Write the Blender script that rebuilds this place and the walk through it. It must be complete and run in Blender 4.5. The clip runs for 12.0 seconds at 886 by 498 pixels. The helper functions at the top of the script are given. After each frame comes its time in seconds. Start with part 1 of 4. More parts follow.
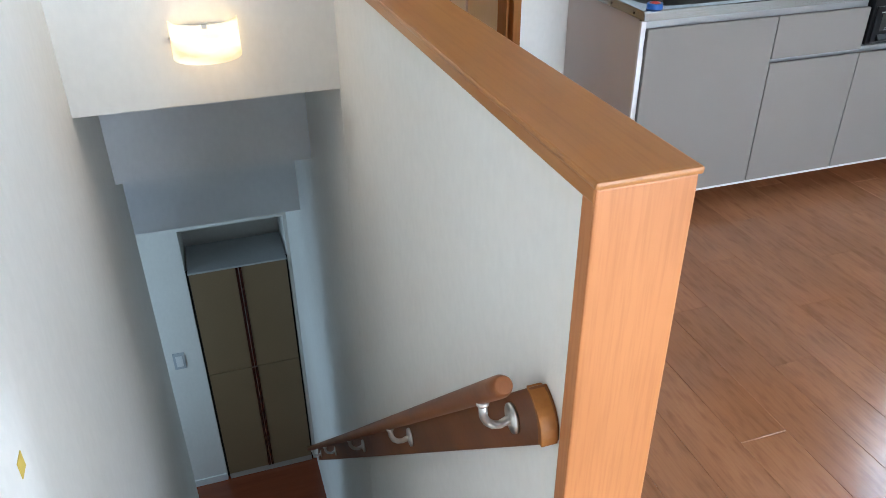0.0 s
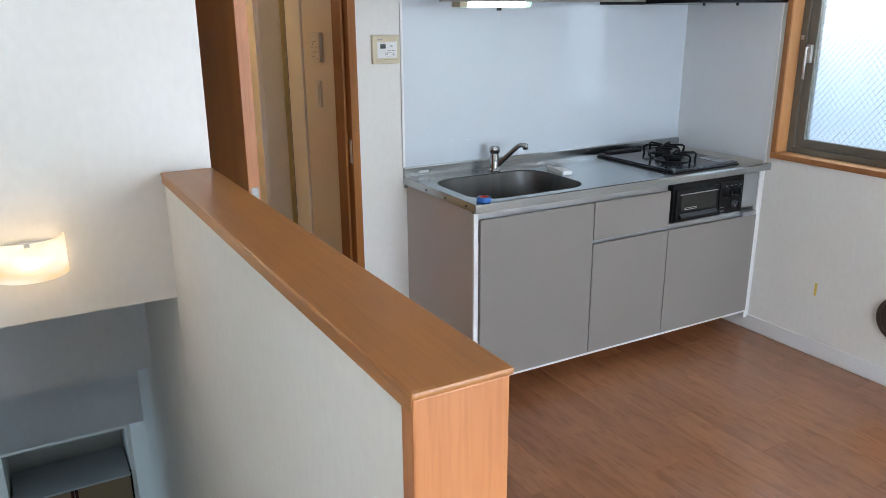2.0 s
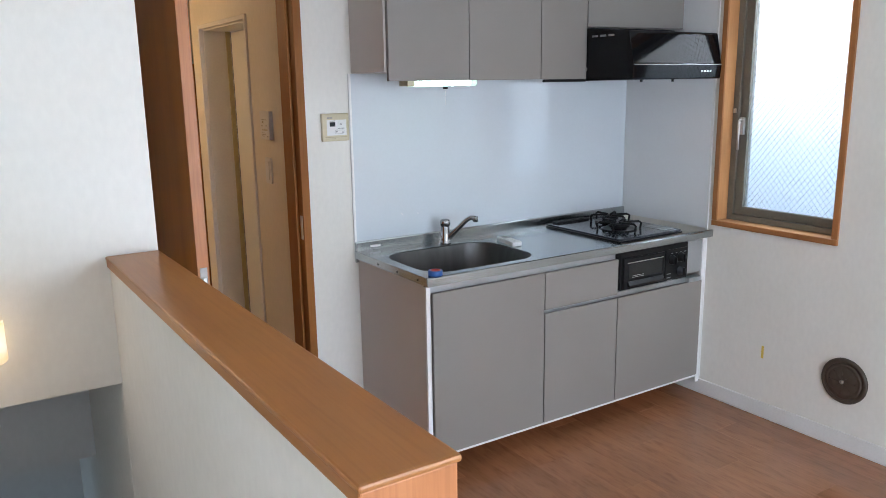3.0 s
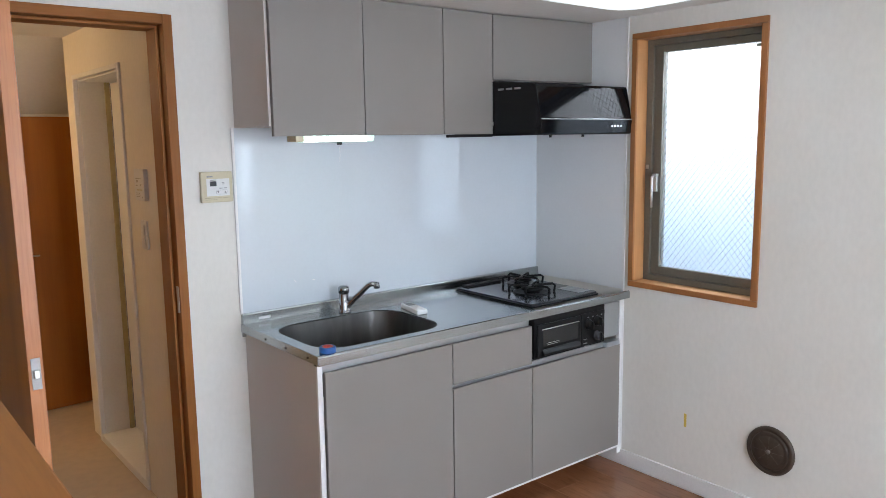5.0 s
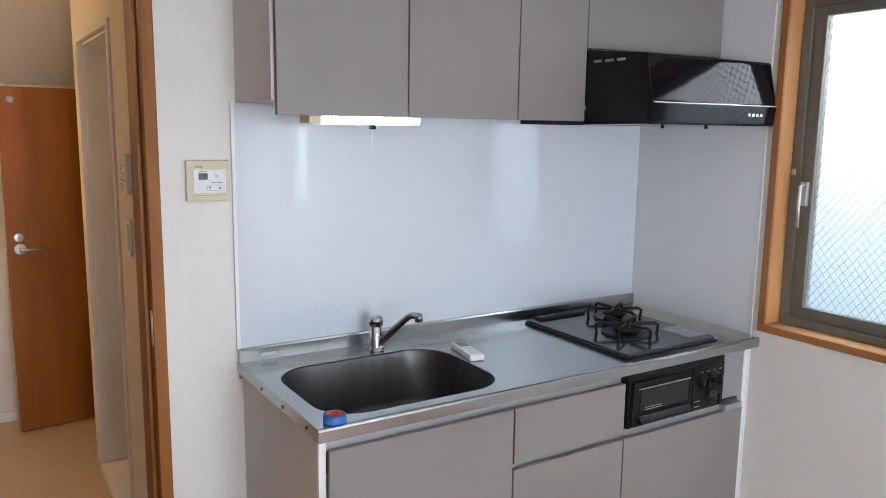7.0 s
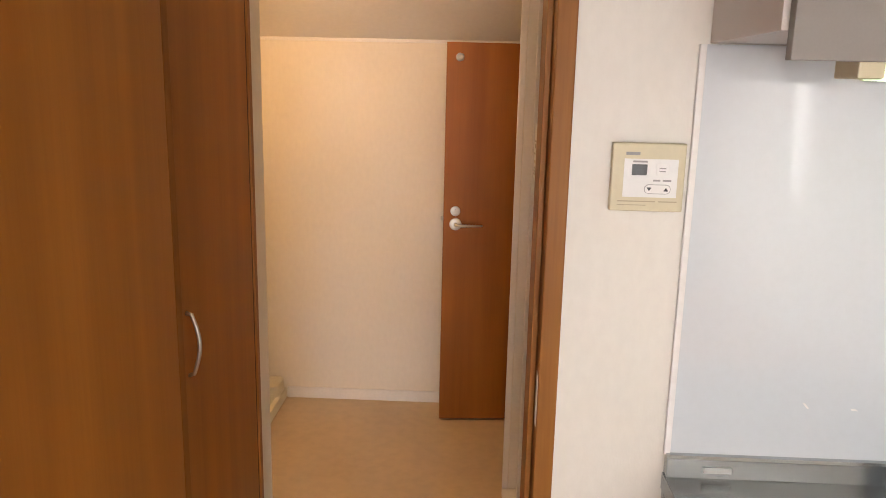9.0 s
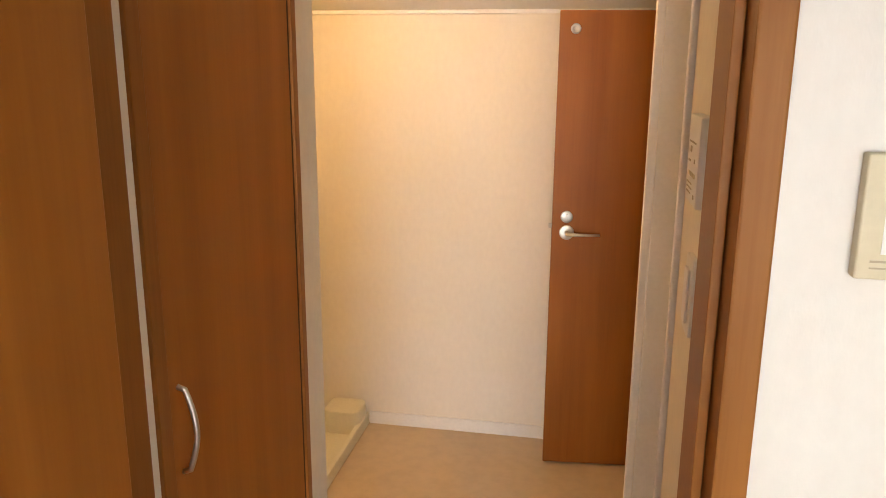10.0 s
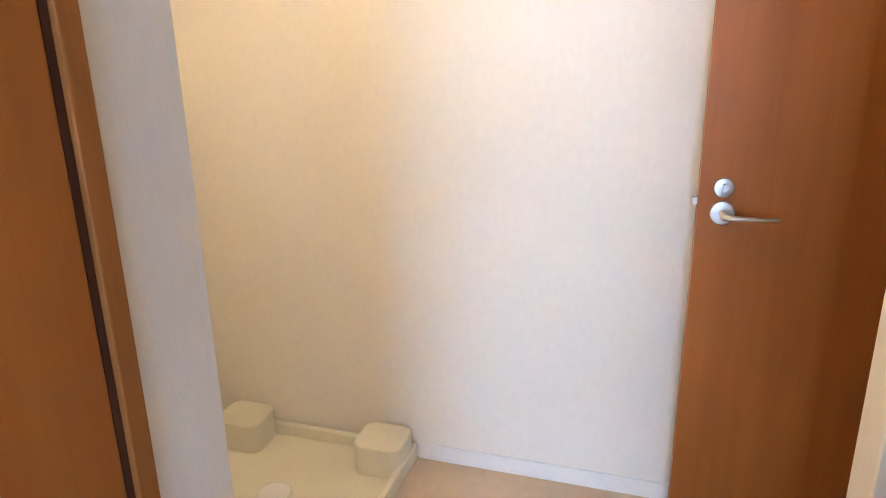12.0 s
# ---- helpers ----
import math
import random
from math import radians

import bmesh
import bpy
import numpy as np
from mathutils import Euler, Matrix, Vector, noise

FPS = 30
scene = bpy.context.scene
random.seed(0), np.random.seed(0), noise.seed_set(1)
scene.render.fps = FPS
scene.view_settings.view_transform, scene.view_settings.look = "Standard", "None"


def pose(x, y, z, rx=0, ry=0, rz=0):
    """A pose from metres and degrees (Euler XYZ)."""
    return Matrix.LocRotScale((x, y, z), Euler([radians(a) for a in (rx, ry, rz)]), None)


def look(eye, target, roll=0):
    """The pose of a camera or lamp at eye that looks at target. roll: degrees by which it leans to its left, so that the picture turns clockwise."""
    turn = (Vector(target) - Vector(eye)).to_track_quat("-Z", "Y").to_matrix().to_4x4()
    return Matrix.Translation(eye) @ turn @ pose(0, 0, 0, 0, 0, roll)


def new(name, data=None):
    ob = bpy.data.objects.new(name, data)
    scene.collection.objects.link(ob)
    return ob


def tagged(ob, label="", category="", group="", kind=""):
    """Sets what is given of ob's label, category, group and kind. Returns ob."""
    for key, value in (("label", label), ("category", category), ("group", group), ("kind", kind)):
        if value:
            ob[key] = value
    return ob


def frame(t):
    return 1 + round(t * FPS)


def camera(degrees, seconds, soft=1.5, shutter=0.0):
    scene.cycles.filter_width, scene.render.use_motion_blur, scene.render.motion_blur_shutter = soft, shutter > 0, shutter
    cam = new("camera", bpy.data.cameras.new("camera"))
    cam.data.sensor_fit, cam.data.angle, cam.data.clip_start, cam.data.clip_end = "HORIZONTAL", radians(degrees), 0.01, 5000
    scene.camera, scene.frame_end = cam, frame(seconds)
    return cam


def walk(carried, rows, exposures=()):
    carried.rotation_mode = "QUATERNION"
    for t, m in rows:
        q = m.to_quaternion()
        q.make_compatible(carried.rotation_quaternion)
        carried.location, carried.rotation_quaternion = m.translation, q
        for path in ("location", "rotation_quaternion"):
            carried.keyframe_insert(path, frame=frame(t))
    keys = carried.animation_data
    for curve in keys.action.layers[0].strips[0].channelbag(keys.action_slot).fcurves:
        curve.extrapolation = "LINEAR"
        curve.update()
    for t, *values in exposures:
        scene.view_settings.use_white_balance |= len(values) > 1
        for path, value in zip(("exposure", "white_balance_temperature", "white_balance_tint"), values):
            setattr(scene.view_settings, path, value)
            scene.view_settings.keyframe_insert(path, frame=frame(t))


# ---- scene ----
cam = camera(60.1, 12.0, soft=0.9)
PATH = [
    (0, (-1.506, -2.933, 1.496), (-0.974, -1.297, 0.476), -0.5),
    (0.5, (-1.493, -2.933, 1.503), (-0.865, -1.274, 0.579), -0.3),
    (1, (-1.48, -2.936, 1.512), (-0.737, -1.266, 0.7), 0.2),
    (1.5, (-1.466, -2.945, 1.519), (-0.62, -1.271, 0.825), -0.0),
    (2, (-1.46, -2.955, 1.534), (-0.53, -1.286, 0.943), -0.4),
    (2.5, (-1.457, -2.959, 1.547), (-0.461, -1.298, 1.046), -0.8),
    (3, (-1.452, -2.967, 1.558), (-0.397, -1.32, 1.137), -0.9),
    (3.5, (-1.445, -2.954, 1.566), (-0.333, -1.33, 1.208), -0.7),
    (5.5, (-1.108, -2.637, 1.553), (0.158, -1.115, 1.268), -1.0),
    (6, (-1.017, -2.453, 1.538), (0.278, -0.958, 1.239), -0.9),
    (6.5, (-0.859, -2.326, 1.546), (0.378, -0.786, 1.231), -0.1),
    (6.7, (-0.773, -2.271, 1.547), (0.399, -0.681, 1.233), 0.5),
    (8.3, (-0.455, -1.657, 1.542), (-0.101, 0.278, 1.179), 0.2),
    (8.5, (-0.41, -1.554, 1.547), (-0.198, 0.398, 1.171), 0.9),
    (9, (-0.373, -1.301, 1.533), (-0.446, 0.653, 1.113), 1.3),
    (9.5, (-0.405, -1.033, 1.537), (-0.632, 0.905, 1.1), 0.5),
    (10, (-0.386, -0.745, 1.517), (-0.743, 1.168, 1.054), 0.4),
    (10.5, (-0.413, -0.473, 1.508), (-0.886, 1.401, 0.992), 0.6),
    (11, (-0.519, -0.212, 1.497), (-1.022, 1.639, 0.928), -0.9),
    (11.5, (-0.565, 0.052, 1.452), (-1.065, 1.886, 0.831), -0.6),
    (12, (-0.536, 0.278, 1.434), (-1.116, 2.073, 0.769), -1.0),
]
walk(cam, [(t, look(eye, target, roll)) for t, eye, target, roll in PATH], exposures=[(0.0, 0.24, 5950, 9), (1.2, 0.05, 6100, 9), (2.6, -0.06, 6200, 12), (5.5, 0.04, 6300, 13), (6.7, 0.03, 6350, 14), (8.5, 0.12, 7700, 22), (9.5, 0.32, 8300, 20), (10.0, 0.57, 7700, 16), (10.5, 0.94, 6200, 9), (11.1, 0.97, 5350, 8), (12.0, 1.0, 4900, 9)])

# ---- light ----
world = bpy.data.worlds.new("world")
scene.world = world
world.use_nodes = True
wn = world.node_tree.nodes
sky = wn.new("ShaderNodeTexSky")
sky.sky_type, sky.sun_disc = "NISHITA", False
sky.sun_elevation, sky.sun_rotation = radians(50), radians(60)
world.node_tree.links.new(sky.outputs[0], wn["Background"].inputs[0])
wn["Background"].inputs[1].default_value = 0.1
sun = new("sun", bpy.data.lights.new("sun", "SUN"))
sun.data.energy, sun.data.angle, sun.data.color = 0.8, radians(15), (1, 0.96, 0.9)
sun.matrix_world = look((0, 0, 10), (-4.0, -7.5, 0))


def area_lamp(name, eye, target, w, h, watts, color):
    d = bpy.data.lights.new(name, "AREA")
    d.shape, d.size, d.size_y, d.energy, d.color = "RECTANGLE", w, h, watts, color
    ob = new(name, d)
    ob.matrix_world = look(eye, target)
    return ob


def point_lamp(name, eye, watts, color, radius=0.04):
    d = bpy.data.lights.new(name, "POINT")
    d.energy, d.color, d.shadow_soft_size = watts, color, radius
    ob = new(name, d)
    ob.location = eye
    return ob


SKYLIGHT = (0.60, 0.80, 1.0)
WARM = (1.0, 0.62, 0.27)
area_lamp("daylight_kitchen_window", (2.35, -0.91, 2.55), (0.9, -0.91, 0.9), 1.1, 0.9, 46, SKYLIGHT)
area_lamp("daylight_balcony_window", (0.10, -5.38, 1.15), (0.10, 0, 1.0), 1.65, 1.75, 80, (0.80, 0.90, 1.0))
area_lamp("daylight_side_window", (1.95, -3.68, 1.45), (0, -3.68, 1.1), 0.5, 1.15, 42, (0.74, 0.87, 1.0))
area_lamp("daylight_entrance", (-3.05, 0.55, -1.2), (-1.6, 0.8, -1.3), 0.8, 1.6, 11, (0.58, 0.80, 1.0))
point_lamp("stair_lamp_light", (-1.475, -1.085, 1.0), 0.32, (1.0, 0.62, 0.26), 0.03)
point_lamp("washroom_lamp_light", (-1.25, 1.36, 1.95), 10.5, WARM, 0.06)


# ---- materials ----
def mat(name, color, rough=0.5, metal=0.0, spec=0.5):
    m = bpy.data.materials.new(name)
    m.use_nodes = True
    b = m.node_tree.nodes["Principled BSDF"]
    b.inputs["Base Color"].default_value = (*color, 1)
    b.inputs["Roughness"].default_value = rough
    b.inputs["Metallic"].default_value = metal
    b.inputs["Specular IOR Level"].default_value = spec
    return m


def tex(m, scale, detail=4.0, stretch=(1, 1, 1), offset=False):
    """Noise in object space, in metres; returns its value socket."""
    nt = m.node_tree
    co = nt.nodes.new("ShaderNodeTexCoord")
    mp = nt.nodes.new("ShaderNodeMapping")
    mp.inputs["Scale"].default_value = stretch
    nt.links.new(co.outputs["Object"], mp.inputs["Vector"])
    vec = mp.outputs[0]
    if offset:
        oi = nt.nodes.new("ShaderNodeObjectInfo")
        mul = nt.nodes.new("ShaderNodeMath")
        mul.operation = "MULTIPLY"
        mul.inputs[1].default_value = 37.0
        nt.links.new(oi.outputs["Random"], mul.inputs[0])
        add = nt.nodes.new("ShaderNodeVectorMath")
        nt.links.new(vec, add.inputs[0])
        nt.links.new(mul.outputs[0], add.inputs[1])
        vec = add.outputs[0]
    n = nt.nodes.new("ShaderNodeTexNoise")
    n.inputs["Scale"].default_value = scale
    n.inputs["Detail"].default_value = detail
    nt.links.new(vec, n.inputs["Vector"])
    return n.outputs["Fac"]


def ramp(m, fac, stops):
    r = m.node_tree.nodes.new("ShaderNodeValToRGB")
    e = r.color_ramp.elements
    while len(e) < len(stops):
        e.new(0.5)
    for k, (p, c) in zip(e, stops):
        k.position, k.color = p, (*c, 1)
    m.node_tree.links.new(fac, r.inputs[0])
    return r.outputs[0]


def blend(m, a, b, fac=0.5, mode="MULTIPLY"):
    x = m.node_tree.nodes.new("ShaderNodeMix")
    x.data_type, x.blend_type = "RGBA", mode
    x.inputs["Factor"].default_value = fac
    m.node_tree.links.new(a, x.inputs["A"])
    m.node_tree.links.new(b, x.inputs["B"])
    return x.outputs["Result"]


def base(m, sock):
    m.node_tree.links.new(sock, m.node_tree.nodes["Principled BSDF"].inputs["Base Color"])


def bump(m, fac, strength=0.2, dist=0.002):
    b = m.node_tree.nodes.new("ShaderNodeBump")
    b.inputs["Strength"].default_value, b.inputs["Distance"].default_value = strength, dist
    m.node_tree.links.new(fac, b.inputs["Height"])
    m.node_tree.links.new(b.outputs[0], m.node_tree.nodes["Principled BSDF"].inputs["Normal"])


def roughen(m, fac, lo, hi):
    r = m.node_tree.nodes.new("ShaderNodeMapRange")
    r.inputs["To Min"].default_value, r.inputs["To Max"].default_value = lo, hi
    m.node_tree.links.new(fac, r.inputs["Value"])
    m.node_tree.links.new(r.outputs[0], m.node_tree.nodes["Principled BSDF"].inputs["Roughness"])


def plaster(name, color, warm=0.97):
    m = mat(name, color, 0.85, 0, 0.25)
    big = tex(m, 1.6, 3)
    dark = tuple(c * k for c, k in zip(color, (0.955, 0.945, 0.925)))
    fine = tex(m, 55, 5, (1, 1, 0.6))
    c = blend(m, ramp(m, big, [(0.35, dark), (0.65, color)]), ramp(m, fine, [(0.3, (0.93, 0.93, 0.93)), (0.7, (1, 1, 1))]), 0.6)
    base(m, c)
    bump(m, tex(m, 210, 4, (1, 1, 0.5)), 0.28, 0.0012)
    return m


def wood(name, light, dark, axis="z", rough=0.38, per_piece=False, knots=False, coat=0.0, grain=0.35, spec=0.5, figure=1.0):
    """Wood with a grain along one axis: fine pores, wide figure, uneven stain."""
    m = mat(name, light, rough, 0, spec)
    st = {"x": (0.045, 1, 1), "y": (1, 0.045, 1), "z": (1, 1, 0.045)}[axis]
    fine = tex(m, 170, 5, st, per_piece)
    wide = tex(m, 14, 6, tuple(k if k < 1 else 1 for k in st), per_piece)
    stain = tex(m, 2.2, 3, (1, 1, 1), per_piece)
    mid = tuple((a + b) / 2 for a, b in zip(light, dark))
    c = ramp(m, wide, [(0.3, dark), (0.5, mid), (0.72, light)])
    c = blend(m, c, ramp(m, fine, [(0.35, (0.80, 0.74, 0.70)), (0.55, (1, 1, 1))]), grain)
    c = blend(m, c, ramp(m, stain, [(0.3, (0.86, 0.83, 0.80)), (0.7, (1.06, 1.05, 1.04))]), 0.8)
    if knots:
        kn = tex(m, 55, 4, tuple(0.22 if k < 1 else 1 for k in st), per_piece)
        c = blend(m, c, ramp(m, kn, [(0.28, (0.66, 0.58, 0.54)), (0.50, (1, 1, 1))]), 0.55)
    if per_piece:
        oi = m.node_tree.nodes.new("ShaderNodeObjectInfo")
        c = blend(m, c, ramp(m, oi.outputs["Random"], [(0.0, (0.88, 0.86, 0.84)), (1.0, (1.08, 1.07, 1.06))]), 0.8)
    base(m, c)
    roughen(m, stain, rough - 0.06, rough + 0.08)
    bump(m, fine, 0.12, 0.0006)
    if coat:
        m.node_tree.nodes["Principled BSDF"].inputs["Coat Weight"].default_value = coat
        m.node_tree.nodes["Principled BSDF"].inputs["Coat Roughness"].default_value = 0.22
    return m


def worn(name, color, rough, metal=0.0, spec=0.5, grain=90, var=0.08, stretch=(1, 1, 1), bumps=0.05):
    m = mat(name, color, rough, metal, spec)
    lo = tuple(c * (1 - var) for c in color)
    a, b = tex(m, 3.0, 4, (1, 1, 1), True), tex(m, grain, 4, stretch)
    c = blend(m, ramp(m, a, [(0.35, lo), (0.65, color)]), ramp(m, b, [(0.35, (1 - var,) * 3), (0.6, (1, 1, 1))]), 0.7)
    base(m, c)
    roughen(m, a, max(0.02, rough - 0.05), rough + 0.07)
    bump(m, b, bumps, 0.0005)
    return m


def glow(name, color, strength):
    m = bpy.data.materials.new(name)
    m.use_nodes = True
    b = m.node_tree.nodes["Principled BSDF"]
    b.inputs["Base Color"].default_value = (0.8, 0.8, 0.8, 1)
    b.inputs["Emission Color"].default_value = (*color, 1)
    b.inputs["Emission Strength"].default_value = strength
    return m


WALL = plaster("white wallpaper", (0.80, 0.78, 0.735))
WALL_WASH = plaster("washroom wallpaper", (0.82, 0.78, 0.71))
CEIL = plaster("ceiling paper", (0.80, 0.78, 0.74))
# white paper like the walls; a slight bluish daylight is put into its colour
SOFFIT = plaster("daylit soffit paper", (0.77, 0.79, 0.81))
WHITE = worn("white vinyl trim", (0.80, 0.79, 0.78), 0.4, var=0.05)
GLOSSY = worn("white enamel panel", (0.64, 0.69, 0.735), 0.0, spec=1.0, var=0.02, bumps=0.01)
PLANK = wood("floor plank", (0.36, 0.158, 0.072), (0.30, 0.127, 0.055), "y", 0.17, True, True, 0.0, spec=1.0)
CHERRY = wood("cherry veneer", (0.51, 0.205, 0.072), (0.44, 0.165, 0.052), "z", 0.42, grain=0.55)
CHERRY_CAP = wood("cherry veneer cap", (0.45, 0.195, 0.052), (0.37, 0.150, 0.038), "y", 0.36, grain=0.4)
DOORW = wood("brown door veneer", (0.405, 0.145, 0.022), (0.30, 0.098, 0.012), "z", 0.40, spec=0.3, grain=0.18)
FRAMEW = wood("brown frame veneer", (0.34, 0.135, 0.030), (0.27, 0.100, 0.020), "z", 0.45, spec=0.2)
FRAMEX = wood("brown frame veneer across", (0.34, 0.135, 0.030), (0.27, 0.100, 0.020), "x", 0.45, spec=0.2)
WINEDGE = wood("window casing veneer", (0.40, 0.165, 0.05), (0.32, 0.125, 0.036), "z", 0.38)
# paler than the casing: window light on the lining is put into colour
WINW_LIT = wood("daylit lining veneer", (0.58, 0.30, 0.12), (0.50, 0.245, 0.095), "z", 0.38)
WINWY_LIT = wood("daylit lining veneer along", (0.58, 0.30, 0.12), (0.50, 0.245, 0.095), "y", 0.38)
RAILW = wood("handrail wood", (0.22, 0.076, 0.024), (0.15, 0.050, 0.015), "y", 0.36, spec=0.25)
TREADW = wood("stair wood", (0.26, 0.07, 0.03), (0.19, 0.05, 0.02), "x", 0.3)
HALLF = wood("red-brown hall floor", (0.23, 0.055, 0.022), (0.17, 0.04, 0.016), "x", 0.16, coat=0.6)
TAUPE = worn("taupe melamine", (0.240, 0.217, 0.200), 0.42, var=0.03, grain=260)
# same taupe as the doors, with the side panels' light put into colour
TAUPE_LIT = worn("lit taupe melamine", (0.60, 0.55, 0.515), 0.45, var=0.03, grain=260)
LATCHM = worn("dull latch metal", (0.30, 0.29, 0.28), 0.45, 1.0, var=0.1)
STEEL = worn("brushed stainless steel", (0.47, 0.50, 0.51), 0.22, 1.0, var=0.05, grain=220, stretch=(0.03, 1, 1), bumps=0.02)
# stainless steel darkened: the shade inside the bowl is put into its colour
SINK_SHADED = worn("shaded sink stainless steel", (0.17, 0.17, 0.17), 0.38, 1.0, var=0.3, grain=20, stretch=(1, 1, 0.15), bumps=0.04)
CHROME = worn("chrome", (0.42, 0.43, 0.44), 0.08, 1.0, var=0.03)
SILVER = worn("satin silver", (0.66, 0.65, 0.62), 0.36, 1.0, var=0.06)
ALU = worn("pale aluminium strip", (0.50, 0.52, 0.54), 0.32, 0.8, var=0.04)
BLACKG = worn("black gloss enamel", (0.004, 0.0045, 0.006), 0.05, spec=0.32, var=0.2, bumps=0.01)
BLACK = worn("black satin", (0.009, 0.009, 0.010), 0.30, spec=0.22, var=0.25)
IRON = worn("black cast iron", (0.008, 0.008, 0.009), 0.45, spec=0.25, var=0.4, bumps=0.3)
HOBM = worn("dark grey enamel hob plate", (0.035, 0.039, 0.047), 0.12, spec=0.6, var=0.15)
DARKGLASS = mat("dark oven glass", (0.01, 0.01, 0.011), 0.05, 0, 0.7)
BRONZE = worn("bronze anodised aluminium", (0.20, 0.185, 0.15), 0.42, 0.35, var=0.12)
VENTM = worn("brown plastic", (0.07, 0.048, 0.034), 0.42, var=0.15)
IVORY = worn("ivory plastic", (0.62, 0.55, 0.38), 0.45, var=0.05)
PLASTIC = worn("white plastic", (0.78, 0.78, 0.77), 0.4, var=0.03)
PANM = worn("cream plastic tray", (0.76, 0.73, 0.60), 0.45, var=0.06)
GREYP = worn("grey print", (0.30, 0.30, 0.30), 0.6)
DARKP = worn("dark display", (0.03, 0.035, 0.04), 0.25)
REDP = worn("red plastic", (0.55, 0.05, 0.04), 0.4)
BLUEP = worn("blue plastic", (0.02, 0.12, 0.42), 0.35)
YELLOW = worn("yellow masking tape", (0.72, 0.52, 0.10), 0.7)
SHOE = worn("brown laminate", (0.235, 0.160, 0.088), 0.30, var=0.05)
SHOETOP = worn("grey laminate top", (0.42, 0.43, 0.43), 0.5)
MIRRORB = worn("dark red gloss strip", (0.05, 0.012, 0.008), 0.12, spec=0.7)
# dark fills that put the shade inside narrow gaps into colour
SHADOWGAP_BROWN = worn("brown gap shade", (0.07, 0.020, 0.007), 0.8)
SHADOWGAP = worn("dark gap shade", (0.012, 0.010, 0.009), 0.8)
SEAL = worn("yellowed sealing strip", (0.50, 0.42, 0.22), 0.6)
LAMPSHADE = glow("lit frosted glass shade", (1.0, 0.64, 0.22), 0.85)
ln = LAMPSHADE.node_tree
ln.links.new(ramp(LAMPSHADE, tex(LAMPSHADE, 22, 3, (0.5, 0.5, 2.2)), [(0.35, (1.0, 0.50, 0.12)), (0.5, (1.0, 0.74, 0.34)), (0.65, (1.0, 0.92, 0.70))]), ln.nodes["Principled BSDF"].inputs["Emission Color"])
TUBE = glow("lit fluorescent tube", (0.70, 1.0, 0.88), 6.0)
TUBE_END = glow("dim end of the fluorescent tube", (0.45, 0.9, 0.55), 0.8)
ROOMLAMP = glow("lit ceiling lamp cover", (0.90, 1.0, 0.97), 1.0)
WASHLAMP = glow("lit ceiling lamp", (1.0, 0.70, 0.36), 6.0)
VINYL = worn("cream vinyl floor", (0.60, 0.475, 0.345), 0.42, var=0.10, grain=22, bumps=0.04)
GROUT = worn("dark joint", (0.05, 0.025, 0.015), 0.8)
WIRE = worn("wire in glass", (0.9, 0.93, 0.95), 0.25, 1.0)
SCREEN = glow("bright overcast distance", (0.86, 0.93, 1.0), 3.6)
sn = SCREEN.node_tree
sco, ssep = sn.nodes.new("ShaderNodeTexCoord"), sn.nodes.new("ShaderNodeSeparateXYZ")
sn.links.new(sco.outputs["Object"], ssep.inputs[0])
smr = sn.nodes.new("ShaderNodeMapRange")
smr.inputs["From Min"].default_value, smr.inputs["From Max"].default_value = 0.38, 2.15
sn.links.new(ssep.outputs["Z"], smr.inputs["Value"])
sn.links.new(ramp(SCREEN, smr.outputs[0], [(0.0, (0.02, 0.04, 0.07)), (0.34, (0.045, 0.085, 0.14)), (0.50, (0.09, 0.125, 0.17)), (0.68, (0.26, 0.29, 0.32)), (0.90, (1.0, 1.0, 1.0))]), sn.nodes["Principled BSDF"].inputs["Emission Color"])

FROST = bpy.data.materials.new("frosted glass")
FROST.use_nodes = True
fb = FROST.node_tree.nodes["Principled BSDF"]
fb.inputs["Base Color"].default_value = (0.93, 0.97, 1.0, 1)
fb.inputs["Transmission Weight"].default_value = 1.0
fb.inputs["Roughness"].default_value = 0.32
fb.inputs["IOR"].default_value = 1.2
bump(FROST, tex(FROST, 160, 2), 0.25, 0.001)


# ---- building blocks ----
def finish(bm, name, m, parent=None, smooth=False):
    me = bpy.data.meshes.new(name)
    bmesh.ops.recalc_face_normals(bm, faces=bm.faces)
    bm.to_mesh(me)
    bm.free()
    for k in (m if isinstance(m, (list, tuple)) else [m]):
        me.materials.append(k)
    if smooth:
        for p in me.polygons:
            p.use_smooth = True
    ob = new(name, me)
    if parent:
        ob.parent = parent
        ob.matrix_parent_inverse = parent.matrix_world.inverted()
    return ob


def add_box(bm, x0, x1, y0, y1, z0, z1, bev=0.0, seg=2, mi=0):
    b = bmesh.new()
    m = Matrix.Translation(((x0 + x1) / 2, (y0 + y1) / 2, (z0 + z1) / 2)) @ Matrix.Diagonal((abs(x1 - x0), abs(y1 - y0), abs(z1 - z0), 1))
    bmesh.ops.create_cube(b, size=1, matrix=m)
    if bev > 0:
        bmesh.ops.bevel(b, geom=b.edges[:], offset=bev, segments=seg, profile=0.6, affect="EDGES")
    for f in b.faces:
        f.material_index = mi
    tmp = bpy.data.meshes.new("tmp")
    b.to_mesh(tmp)
    b.free()
    bm.from_mesh(tmp)
    bpy.data.meshes.remove(tmp)


def box(name, x0, x1, y0, y1, z0, z1, m, parent=None, bev=0.0, seg=2):
    bm = bmesh.new()
    add_box(bm, x0, x1, y0, y1, z0, z1, bev, seg)
    return finish(bm, name, m, parent)


